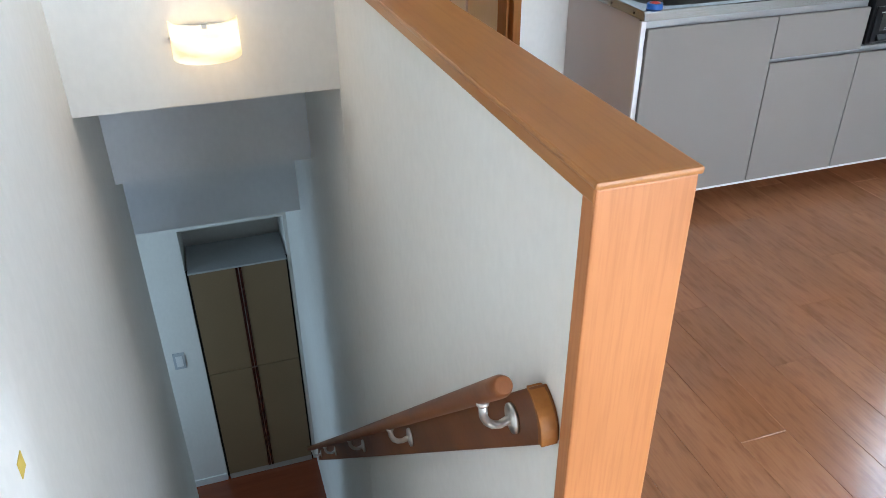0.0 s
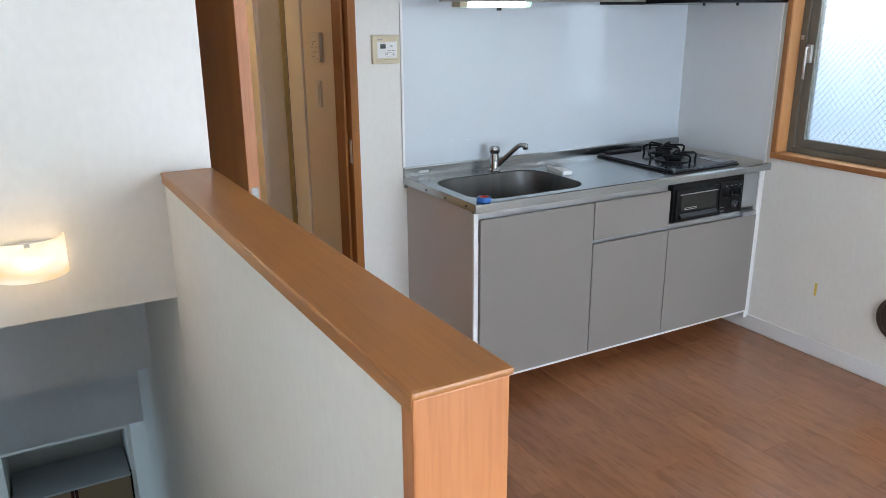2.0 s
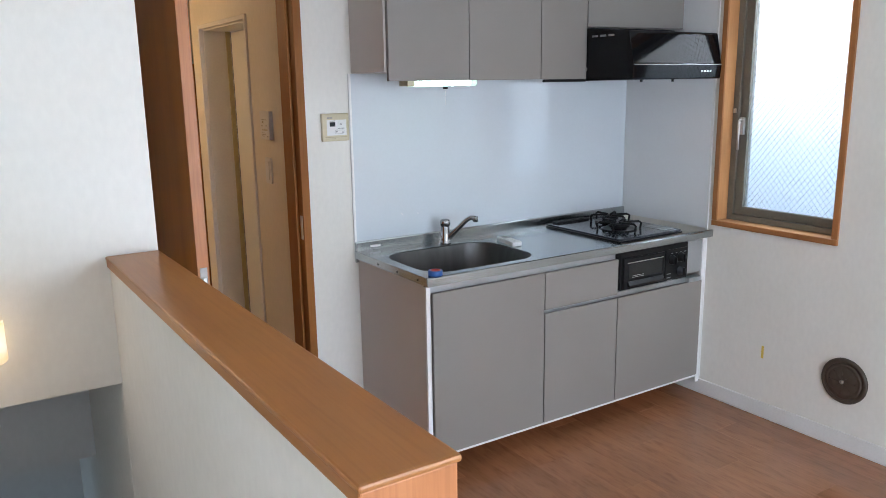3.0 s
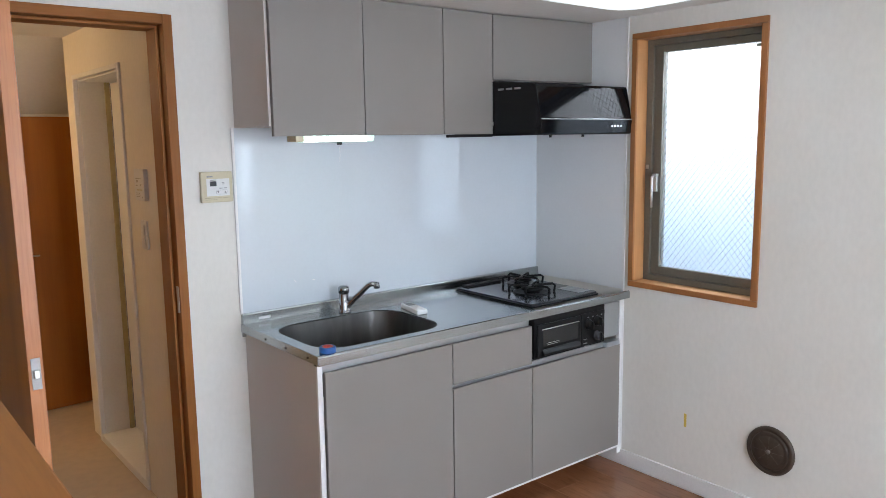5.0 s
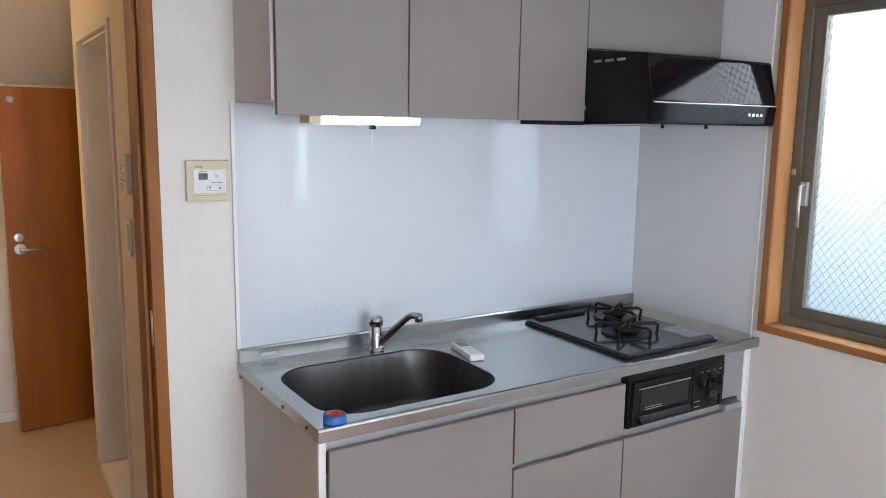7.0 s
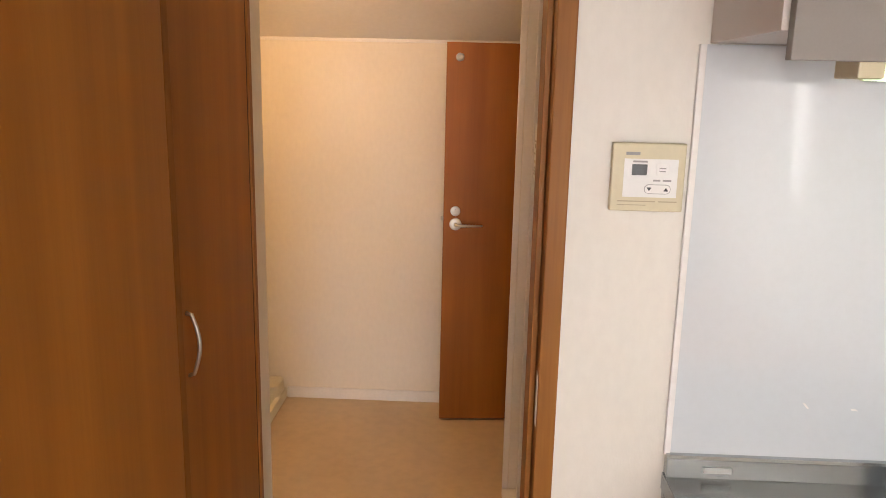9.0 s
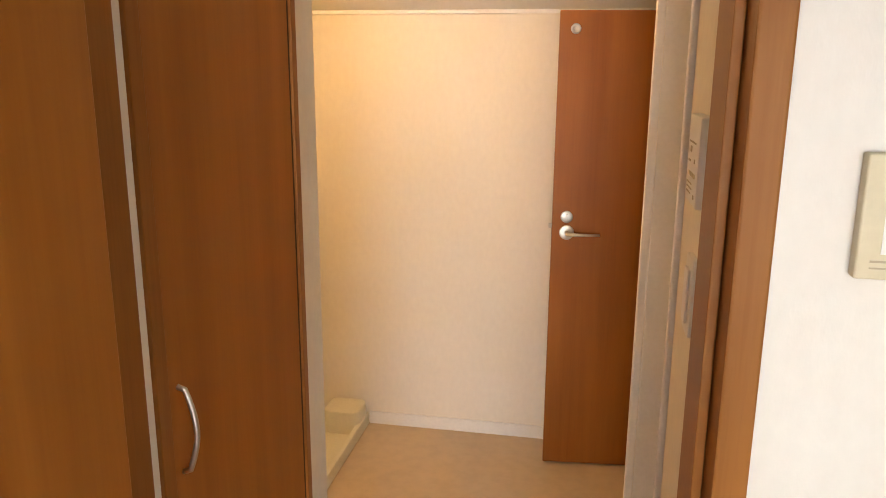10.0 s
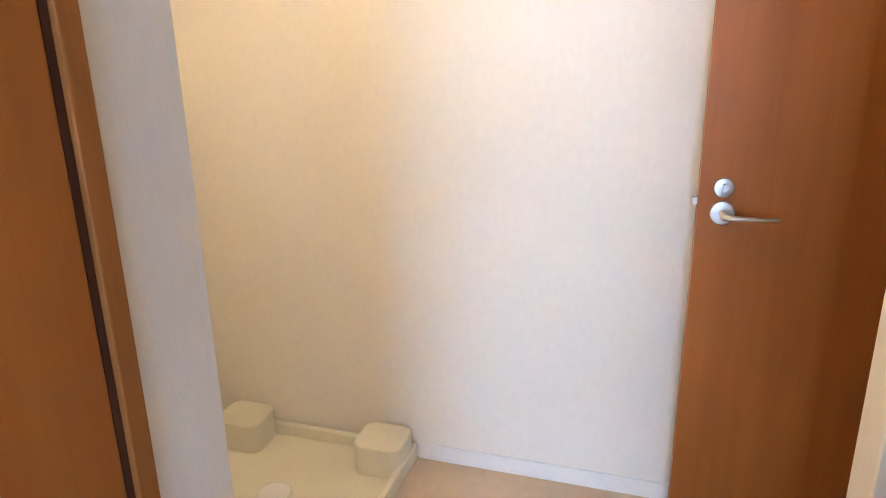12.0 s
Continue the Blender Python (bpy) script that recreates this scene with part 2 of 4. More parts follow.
def boxes(name, rows, m, parent=None, bev=0.0):
    """Boxes: one mesh where they are one piece of the setting, one part each where they belong to a thing."""
    if parent:
        return [box(name, *r, m, parent, bev) for r in rows][0]
    bm = bmesh.new()
    for r in rows:
        add_box(bm, *r, bev=bev)
    return finish(bm, name, m, parent)


def group_root(name, x, y, z, rz=0):
    ob = new(name)
    ob.empty_display_size = 0.05
    ob.matrix_world = pose(x, y, z, 0, 0, rz)
    bpy.context.view_layer.update()
    return ob


def frame_axes(d):
    d = Vector(d).normalized()
    u = d.orthogonal().normalized()
    return d, u, d.cross(u)


def add_tube(bm, pts, radii, n=14, cap=True, mi=0):
    """A round bar along points, with one radius or one for each point."""
    pts = [Vector(p) for p in pts]
    if not isinstance(radii, (list, tuple)):
        radii = [radii] * len(pts)
    ref, rings = None, []
    for i, p in enumerate(pts):
        d = (pts[min(i + 1, len(pts) - 1)] - pts[max(i - 1, 0)]).normalized()
        if ref is None:
            ref = d.orthogonal().normalized()
        u = (ref - d * ref.dot(d)).normalized()
        ref, v = u, d.cross(u)
        rings.append([bm.verts.new(p + (u * math.cos(a) + v * math.sin(a)) * radii[i]) for a in (2 * math.pi * k / n for k in range(n))])
    for a, b in zip(rings, rings[1:]):
        for k in range(n):
            f = bm.faces.new((a[k], a[(k + 1) % n], b[(k + 1) % n], b[k]))
            f.smooth, f.material_index = True, mi
    if cap:
        for r in (rings[0][::-1], rings[-1]):
            f = bm.faces.new(r)
            f.material_index = mi


def tube(name, pts, radii, m, parent=None, n=14):
    bm = bmesh.new()
    add_tube(bm, pts, radii, n)
    return finish(bm, name, m, parent)


def lathe(name, profile, m, centre, axis=(0, 0, 1), n=32, parent=None):
    """A turned shape: (radius, height) pairs about an axis."""
    bm = bmesh.new()
    d, u, v = frame_axes(axis)
    c = Vector(centre)
    rings = []
    for r, h in profile:
        if r < 1e-6:
            rings.append([bm.verts.new(c + d * h)])
        else:
            rings.append([bm.verts.new(c + d * h + (u * math.cos(a) + v * math.sin(a)) * r) for a in (2 * math.pi * k / n for k in range(n))])
    for a, b in zip(rings, rings[1:]):
        for k in range(n):
            q = [a[k % len(a)], a[(k + 1) % n % len(a)], b[(k + 1) % n % len(b)], b[k % len(b)]]
            q = list(dict.fromkeys(q))
            if len(q) > 2:
                f = bm.faces.new(q)
                f.smooth = True
    return finish(bm, name, m, parent)


def prism(name, outline, axis, a0, a1, m, parent=None, bev=0.0):
    """A flat outline (pairs) pushed along an axis from a0 to a1."""
    bm = bmesh.new()
    put = {"x": lambda p, a: (a, p[0], p[1]), "y": lambda p, a: (p[0], a, p[1]), "z": lambda p, a: (p[0], p[1], a)}[axis]
    lo = [bm.verts.new(put(p, a0)) for p in outline]
    hi = [bm.verts.new(put(p, a1)) for p in outline]
    bm.faces.new(lo)
    bm.faces.new(hi[::-1])
    for k in range(len(lo)):
        j = (k + 1) % len(lo)
        bm.faces.new((lo[k], hi[k], hi[j], lo[j]))
    bmesh.ops.recalc_face_normals(bm, faces=bm.faces)
    if bev:
        bmesh.ops.bevel(bm, geom=bm.edges[:], offset=bev, segments=2, profile=0.6, affect="EDGES")
    return finish(bm, name, m, parent)


def rounded(x0, x1, y0, y1, r, n=6):
    """The outline of a rectangle with round corners."""
    out = []
    for cx, cy, a0 in ((x1 - r, y0 + r, -90), (x1 - r, y1 - r, 0), (x0 + r, y1 - r, 90), (x0 + r, y0 + r, 180)):
        for k in range(n + 1):
            a = radians(a0 + 90 * k / n)
            out.append((cx + r * math.cos(a), cy + r * math.sin(a)))
    return out


def structure(ob, label="", category=""):
    return tagged(ob, label, category, kind="structure")


# ---- structure: living room and kitchen ----
XR, CEILZ, XL, LOW = 1.622, 2.075, -1.81, -2.55
XH0, XH1 = -1.157, -1.040     # half wall, stair side and room side
YEND, YLAMP = -2.318, -1.0
BACKY = -5.2

structure(boxes("wall_kitchen", [(-0.217, XR + 0.2, 0, 0.12, -0.1, CEILZ), (-0.975, -0.217, 0, 0.12, 2.002, CEILZ),
                                 (-1.04, -0.96, 0, 0.12, -0.1, CEILZ)], WALL),
          "off-white wallpapered wall behind the kitchen unit", "wall")
wx = XR + 0.2
structure(boxes("wall_window", [(XR, wx, -0.597, 0, -0.1, CEILZ), (XR, wx, -1.226, -0.597, -0.1, 0.872), (XR, wx, -1.226, -0.597, 1.998, CEILZ),
                                (XR, wx, -3.42, -1.226, -0.1, CEILZ), (XR, wx, -3.94, -3.42, -0.1, 0.85), (XR, wx, -3.94, -3.42, 2.0, CEILZ),
                                (XR, wx, BACKY, -3.94, -0.1, CEILZ)], WALL),
          "off-white wallpapered wall with a window", "wall")
structure(boxes("wall_back", [(XL - 0.17, -0.75, BACKY - 0.2, BACKY, -0.1, CEILZ), (-0.75, 0.95, BACKY - 0.2, BACKY, 1.98, CEILZ),
                              (-0.75, 0.95, BACKY - 0.2, BACKY, -0.1, 0.02), (0.95, wx, BACKY - 0.2, BACKY, -0.1, CEILZ)], WALL),
          "off-white wallpapered wall", "wall")
structure(box("ceiling", XL - 0.12, wx, BACKY - 0.2, 0.12, CEILZ, CEILZ + 0.12, CEIL), "white papered ceiling", "ceiling")
LEFTQ = [(XL - 0.17, BACKY), (XL, BACKY), (XL, YLAMP), (XL - 0.046, 0.02), (XL - 0.17, 0.02)]
structure(prism("wall_stair_left", LEFTQ, "z", LOW, CEILZ, WALL), "cream wallpapered wall beside the stairs", "wall")
structure(boxes("wall_stair_right", [(XH0, XH1, YLAMP, 1.1, LOW, -0.1),
                                     (XH0, XH1, YLAMP, 0.12, -0.1, CEILZ), (XH0, XH1, 0.12, 0.36, -0.1, 0.45)], WALL),
          "cream wallpapered half wall beside the stairs", "wall")
structure(boxes("wall_over_stairs", [(XL, XH0, YLAMP, YLAMP + 0.1, 0.835, CEILZ)], WALL), "off-white wall above the stair opening", "wall")
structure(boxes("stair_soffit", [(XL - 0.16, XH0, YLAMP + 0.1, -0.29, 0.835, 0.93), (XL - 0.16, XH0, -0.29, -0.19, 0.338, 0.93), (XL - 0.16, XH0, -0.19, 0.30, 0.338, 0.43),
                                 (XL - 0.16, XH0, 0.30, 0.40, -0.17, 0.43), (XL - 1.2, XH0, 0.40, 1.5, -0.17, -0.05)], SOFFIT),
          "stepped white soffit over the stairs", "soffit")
# lower hall
structure(boxes("wall_hall", [(-3.1, -1.768, 1.09, 1.2, LOW, -0.15), (-1.768, -1.178, 1.09, 1.2, -0.60, -0.15), (-1.178, XH1, 1.09, 1.2, LOW, -0.15),
                              (-1.80, -1.15, 1.5, 1.6, LOW, -0.15), (-1.83, -1.768, 1.2, 1.5, LOW, -0.15), (-1.178, -1.1, 1.2, 1.5, LOW, -0.15)], WALL),
          "white wall of the lower hall", "wall")
structure(boxes("wall_hall_far", [(-3.2, -3.1, -0.25, 1.2, LOW, -0.15), (-3.1, XL - 0.17, -0.25, -0.15, LOW, -0.15)], WALL), "white wall of the lower hall", "wall")
structure(box("floor_hall", -3.2, XH1, -0.25, 1.6, LOW - 0.1, LOW, HALLF), "glossy red-brown wooden hall floor", "floor")
structure(box("baseboard_hall", -3.1, -1.770, 1.080, 1.090, LOW, LOW + 0.055, WHITE, bev=0.002), "white baseboard", "baseboard")
structure(box("ceiling_hall", -3.2, XL - 0.12, -0.25, 0.36, -0.15, -0.05, CEIL), "white ceiling of the lower hall", "ceiling")

# washroom
structure(boxes("wall_washroom", [(-0.217, -0.10, 0.12, 0.63, -0.1, 2.09), (-0.217, -0.10, 0.63, 1.366, 1.868, 2.09), (-0.217, -0.02, 1.366, 1.546, -0.1, 2.09),
                                  (-0.10, -0.02, 0.12, 0.63, -0.1, 2.09)], WALL_WASH), "cream wallpapered washroom wall with the bathroom doorway", "wall")
structure(boxes("wall_washroom_far", [(-2.1, 0.75, 2.235, 2.335, -0.1, 2.09)], WALL_WASH), "cream wallpapered washroom wall", "wall")
structure(boxes("wall_closet", [(-1.04, -0.975, 0.12, 0.172, -0.1, 2.09), (-1.08, -0.975, 0.172, 0.757, 1.795, 2.09), (-1.60, -0.975, 0.759, 0.875, 0.0, 2.09),
                                (-1.60, -1.5, 0.12, 0.759, 0.45, 2.09)], WALL_WASH), "white wallpapered closet wall", "wall")
structure(boxes("wall_laundry", [(-2.1, -2.0, 0.875, 2.235, -0.1, 2.09), (-2.0, -1.6, 0.775, 0.875, -0.1, 2.09)], WALL_WASH), "cream wallpapered wall of the laundry corner", "wall")
structure(boxes("wall_toilet", [(0.65, 0.75, 1.546, 2.235, -0.1, 2.09), (-0.02, 0.65, 1.45, 1.546, -0.1, 2.09)], WALL_WASH), "cream wallpapered wall", "wall")
structure(prism("ceiling_washroom", [(0.12, 2.09), (1.546, 2.09), (2.235, 1.728), (2.335, 1.728), (2.335, 2.2), (0.12, 2.2)], "x", -2.1, 0.75, CEIL),
          "white papered ceiling, sloping down to the far wall", "ceiling")
structure(boxes("floor_washroom", [(-1.04, 0.75, 0.0, 0.36, -0.1, 0.0), (-2.1, 0.75, 0.36, 2.335, -0.045, 0.0)], VINYL), "cream mottled vinyl floor", "floor")
structure(boxes("baseboard_washroom", [(-1.26, 0.65, 2.226, 2.235, 0, 0.055)], WHITE, bev=0.002), "white vinyl baseboard", "baseboard")
structure(boxes("cornice_washroom", [(-2.0, 0.65, 2.222, 2.235, 1.712, 1.727)], WHITE, bev=0.003), "thin white ceiling trim", "trim")

# ---- half wall trim ----
capw = group_root("half_wall_trim", -1.1, YEND, 0)
tagged(capw, "orange-brown cherry veneer trim capping the half wall", "wall trim", kind="structure")
WALLQ = [(-1.141, YEND + 0.012), (-1.0295, YEND + 0.012), (-1.0455, YLAMP), (-1.1565, YLAMP)]
structure(prism("wall_half", WALLQ, "z", LOW, 1.146, WALL), "cream wallpapered half wall beside the stairs", "wall")
prism("cap", [(-1.1485, YEND - 0.010), (-1.0215, YEND - 0.010), (-1.0385, YLAMP - 0.001), (-1.1645, YLAMP - 0.001)], "z", 1.154, 1.163, CHERRY_CAP, capw, 0.0035)
prism("cap_moulding", [(-1.1465, YEND - 0.004), (-1.139, YEND - 0.004), (-1.155, YLAMP - 0.001), (-1.1625, YLAMP - 0.001)], "z", 1.136, 1.1545, CHERRY_CAP, capw, 0.002)
prism("end_board", [(-1.1455, YEND - 0.006), (-1.025, YEND - 0.006), (-1.0253, YEND + 0.022), (-1.1458, YEND + 0.022)], "z", 0.0, 1.154, CHERRY, capw, 0.003)


# ---- doors ----
def lever(parent, x, y, z, side, along, length=0.12):
    """A lever handle on a round rose. side: which way the face looks; along: which way the lever points."""
    s, a = Vector(side), Vector(along)
    c = Vector((x, y, z))
    lathe("rose", [(0, 0), (0.027, 0), (0.027, 0.006), (0.0262, 0.0072), (0.025, 0.0076), (0.012, 0.0080), (0.0, 0.0080)], SILVER, c, side, 28, parent)
    tube("lever", [c, c + s * 0.035, c + s * 0.045 + a * 0.012, c + s * 0.047 + a * 0.03, c + s * 0.047 + a * length * 0.7, c + s * 0.043 + a * length],
         [0.008, 0.008, 0.0075, 0.0065, 0.005, 0.0042], SILVER, parent)


# frame round the washroom doorway
dfr = group_root("door_frame", -0.58, 0.05, 0)
structure(dfr, "brown wood-veneer door frame of the washroom", "door frame")
boxes("jamb", [(-0.246, -0.212, -0.014, 0.132, 0, 2.002)], FRAMEW, dfr, 0.003)
boxes("jamb", [(-0.990, -0.957, -0.014, 0.130, 0, 2.002)], FRAMEW, dfr, 0.003)
boxes("head", [(-0.957, -0.246, -0.014, 0.132, 1.968, 2.002)], FRAMEX, dfr, 0.003)
boxes("door_stop", [(-0.258, -0.247, 0.035, 0.131, 0, 1.967)], FRAMEW, dfr, 0.002)
boxes("door_stop", [(-0.956, -0.259, 0.035, 0.131, 1.957, 1.967)], FRAMEX, dfr, 0.002)
box("strike_plate", -0.2475, -0.2455, -0.004, 0.018, 0.93, 1.03, SILVER, dfr, 0.0005)

# open leaf into the living room, hinged at the left jamb
leaf = group_root("washroom_door", -0.928, -0.018, 0.0, 0)
tagged(leaf, "brown wood-veneer door standing open into the room", "door")
LEAFL = 0.70
box("panel", -0.928, -0.892, -0.018 - LEAFL, -0.018, 0.012, 1.962, DOORW, leaf, 0.002)
box("edge_band", -0.927, -0.893, -0.0185 - LEAFL - 0.001, -0.0175 - LEAFL, 0.013, 1.961, CHERRY, leaf)
box("latch_plate", -0.921, -0.899, -0.021 - LEAFL, -0.0188 - LEAFL, 0.955, 1.035, LATCHM, leaf, 0.0005)
box("latch", -0.917, -0.905, -0.031 - LEAFL, -0.021 - LEAFL, 0.985, 1.005, SILVER, leaf, 0.002)
leaf.matrix_world = pose(-0.928, -0.018, 0.0, 0, 0, 4.3)

# toilet door, standing open in front of the far wall
wc = group_root("toilet_door", -0.498, 2.022, 0)
tagged(wc, "brown wood-veneer toilet door standing open, lever handle and lock", "door")
box("panel", -0.498, 0.20, 2.022, 2.055, 0.010, 1.709, DOORW, wc, 0.002)
lever(wc, -0.445, 2.022, 0.932, (0, -1, 0), (1, 0, 0), 0.115)
lathe("lock", [(0, 0), (0.022, 0), (0.022, 0.006), (0.0212, 0.0072), (0.020, 0.0076), (0.008, 0.0080), (0.0, 0.0080)], SILVER, (-0.447, 2.022, 0.990), (0, -1, 0), 28, wc)
box("thumb_turn", -0.450, -0.444, 2.004, 2.012, 0.980, 1.000, SILVER, wc, 0.001)
lathe("sight_hole", [(0, 0.002), (0.008, 0.002), (0.010, 0.006), (0.016, 0.006), (0.018, 0.0), (0.0, 0.0)], SILVER, (-0.443, 2.022, 1.648), (0, -1, 0), 24, wc)
box("latch", -0.510, -0.498, 2.032, 2.044, 0.945, 0.962, SILVER, wc, 0.002)
wc.matrix_world = pose(-0.498, 2.022, 0, 0, 0, 5.5)

# built-in closet beside the laundry corner
clo = group_root("closet", -1.0, 0.45, 0)
tagged(clo, "built-in closet with a brown veneer door", "closet")
boxes("frame", [(-1.01, -0.968, 0.172, 0.205, 0, 1.795), (-1.01, -0.968, 0.735, 0.759, 0, 1.795)], FRAMEW, clo, 0.002)
box("head", -1.01, -0.968, 0.205, 0.735, 1.772, 1.795, FRAMEX, clo, 0.002)
# dark sheet behind the door, painted as the shade in its gaps
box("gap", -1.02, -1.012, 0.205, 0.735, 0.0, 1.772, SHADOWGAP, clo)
box("door", -0.994, -0.972, 0.209, 0.724, 0.012, 1.764, DOORW, clo, 0.0025)
# dark brown filler in place of the shade between door and frame
box("gap", -1.0095, -0.974, 0.7255, 0.7345, 0.0, 1.770, SHADOWGAP_BROWN, clo)
tube("handle", [(-0.972, 0.232, 0.908), (-0.960, 0.232, 0.912)] + [(-0.960 + 0.015 * math.sin(math.pi * k / 10), 0.232, 0.912 + 0.132 * k / 10) for k in range(1, 10)] +
     [(-0.960, 0.232, 1.044), (-0.972, 0.232, 1.048)], 0.0046, SILVER, clo)

# ---- bathroom doorway ----
bath = group_root("bathroom_doorway", -0.15, 1.04, 0)
structure(bath, "white plastic doorway of the bathroom with a folding door", "doorway")
boxes("casing", [(-0.228, -0.205, 0.612, 0.636, 0, 1.890), (-0.228, -0.205, 1.364, 1.384, 0, 1.890), (-0.228, -0.205, 0.636, 1.364, 1.868, 1.890)], WHITE, bath, 0.004)
boxes("lining", [(-0.2045, -0.02, 0.630, 0.637, 0.04, 1.867), (-0.2045, -0.02, 1.358, 1.3655, 0.04, 1.867), (-0.2045, -0.02, 0.637, 1.358, 1.859, 1.8665)], WHITE, bath, 0.001)
box("sill", -0.228, -0.02, 0.637, 1.358, 0.0, 0.04, WHITE, bath, 0.004)
boxes("seal", [(-0.085, -0.062, 1.344, 1.3575, 0.041, 1.858), (-0.085, -0.062, 0.6375, 0.651, 0.041, 1.858)], SEAL, bath, 0.001)
boxes("folding_door", [(-0.060, -0.040, 0.651, 0.996, 0.045, 1.855), (-0.060, -0.040, 1.002, 1.344, 0.045, 1.855)], PLASTIC, bath, 0.004)
# dark strip on the panel, drawn as the shade at the door's edge
box("folding_door_gap", -0.061, -0.0605, 1.336, 1.3435, 0.045, 1.855, SHADOWGAP, bath)

# ---- kitchen window ----
win = group_root("window_1", XR, -0.91, 0.87)
structure(win, "bronze aluminium casement window with frosted wired glass", "window")
y0, y1, z0, z1 = -1.226, -0.597, 0.872, 1.998
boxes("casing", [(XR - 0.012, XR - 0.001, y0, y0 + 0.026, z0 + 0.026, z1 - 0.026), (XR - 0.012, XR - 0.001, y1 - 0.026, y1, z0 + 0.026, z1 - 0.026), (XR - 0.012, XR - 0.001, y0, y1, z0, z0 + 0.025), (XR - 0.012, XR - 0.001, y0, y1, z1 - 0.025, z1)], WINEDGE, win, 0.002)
boxes("lining", [(XR - 0.001, wx - 0.06, y0, y0 + 0.026, z0 + 0.026, z1 - 0.026), (XR - 0.001, wx - 0.06, y1 - 0.026, y1, z0 + 0.026, z1 - 0.026)], WINW_LIT, win, 0.002)
boxes("lining", [(XR - 0.001, wx - 0.06, y0, y1, z0, z0 + 0.025), (XR - 0.001, wx - 0.06, y0, y1, z1 - 0.025, z1)], WINWY_LIT, win, 0.002)
a0, a1, b0, b1 = y0 + 0.027, y1 - 0.027, z0 + 0.026, z1 - 0.026
fx = XR + 0.065
boxes("frame", [(fx, fx + 0.07, a0, a0 + 0.022, b0, b1), (fx, fx + 0.07, a1 - 0.032, a1, b0, b1), (fx, fx + 0.07, a0 + 0.022, a1 - 0.032, b0, b0 + 0.028),
                (fx, fx + 0.07, a0 + 0.022, a1 - 0.032, b1 - 0.026, b1)], BRONZE, win, 0.002)
s0, s1, t0, t1 = a0 + 0.023, a1 - 0.033, b0 + 0.029, b1 - 0.027
boxes("sash", [(fx + 0.012, fx + 0.05, s0, s0 + 0.020, t0, t1), (fx + 0.012, fx + 0.05, s1 - 0.042, s1, t0, t1), (fx + 0.012, fx + 0.05, s0 + 0.020, s1 - 0.042, t0, t0 + 0.038),
               (fx + 0.012, fx + 0.05, s0 + 0.020, s1 - 0.042, t1 - 0.030, t1)], BRONZE, win, 0.002)
pane = box("pane", fx + 0.030, fx + 0.034, s0 + 0.018, s1 - 0.040, t0 + 0.036, t1 - 0.028, FROST, win)
pane.visible_shadow = False
bm = bmesh.new()
py0, py1, pz0, pz1 = s0 + 0.020, s1 - 0.042, t0 + 0.038, t1 - 0.030
for slope in (1.25, -1.25):
    c = pz0 - slope * (py1 - py0 if slope > 0 else 0) - 0.02
    while c < pz1 + abs(slope) * (py1 - py0):
        pts = []
        for y in (py0, py1):
            pts.append((y, c + slope * (y - py0)))
        (ya, za), (yb, zb) = pts
        lo, hi = sorted(((ya, za), (yb, zb)), key=lambda p: p[1])
        if hi[1] > pz0 and lo[1] < pz1:
            def cut(z):
                k = (z - za) / (zb - za)
                return (ya + (yb - ya) * k, z)
            if lo[1] < pz0:
                lo = cut(pz0)
            if hi[1] > pz1:
                hi = cut(pz1)
            add_tube(bm, [(fx + 0.0285, lo[0], lo[1]), (fx + 0.0285, hi[0], hi[1])], 0.0009, 6, False)
        c += 0.034
wires = finish(bm, "wire_mesh", WIRE, win)
tagged(wires, kind="stuff")
wires.visible_shadow = False
boxes("crank_handle", [(fx - 0.004, fx + 0.012, s1 - 0.032, s1 - 0.006, 1.305, 1.385)], SILVER, win, 0.003)
tube("crank_arm", [(fx - 0.004, s1 - 0.020, 1.375), (fx - 0.022, s1 - 0.020, 1.372), (fx - 0.026, s1 - 0.022, 1.30), (fx - 0.026, s1 - 0.024, 1.235)], [0.006, 0.006, 0.006, 0.005], SILVER, win)
box("latch", fx - 0.006, fx + 0.008, a1 - 0.020, a1 - 0.006, 1.405, 1.425, SILVER, win, 0.002)
box("stay", fx - 0.004, fx + 0.004, a0 + 0.010, a0 + 0.060, t1 - 0.050, t1 - 0.038, BRONZE, win, 0.001)
structure(box("backdrop", wx + 0.7, wx + 0.72, -4.8, 1.2, -0.4, 3.2, SCREEN), "bright hazy distance outside the window", "backdrop")

# side window and balcony window behind the camera
for nm, lab in (("window_2", "side window with frosted glass"),):
    w2 = group_root(nm, XR, -3.68, 0.85)
    structure(w2, lab, "window")
    boxes("frame", [(XR + 0.05, XR + 0.12, -3.94, -3.90, 0.85, 2.0), (XR + 0.05, XR + 0.12, -3.46, -3.42, 0.85, 2.0), (XR + 0.05, XR + 0.12, -3.90, -3.46, 0.85, 0.89), (XR + 0.05, XR + 0.12, -3.90, -3.46, 1.96, 2.0)], BRONZE, w2)
    p2 = box("pane", XR + 0.08, XR + 0.084, -3.90, -3.46, 0.89, 1.96, FROST, w2)
    p2.visible_shadow = False
w3 = group_root("window_3", 0.10, BACKY, 0)
structure(w3, "sliding balcony window with bronze frame", "window")
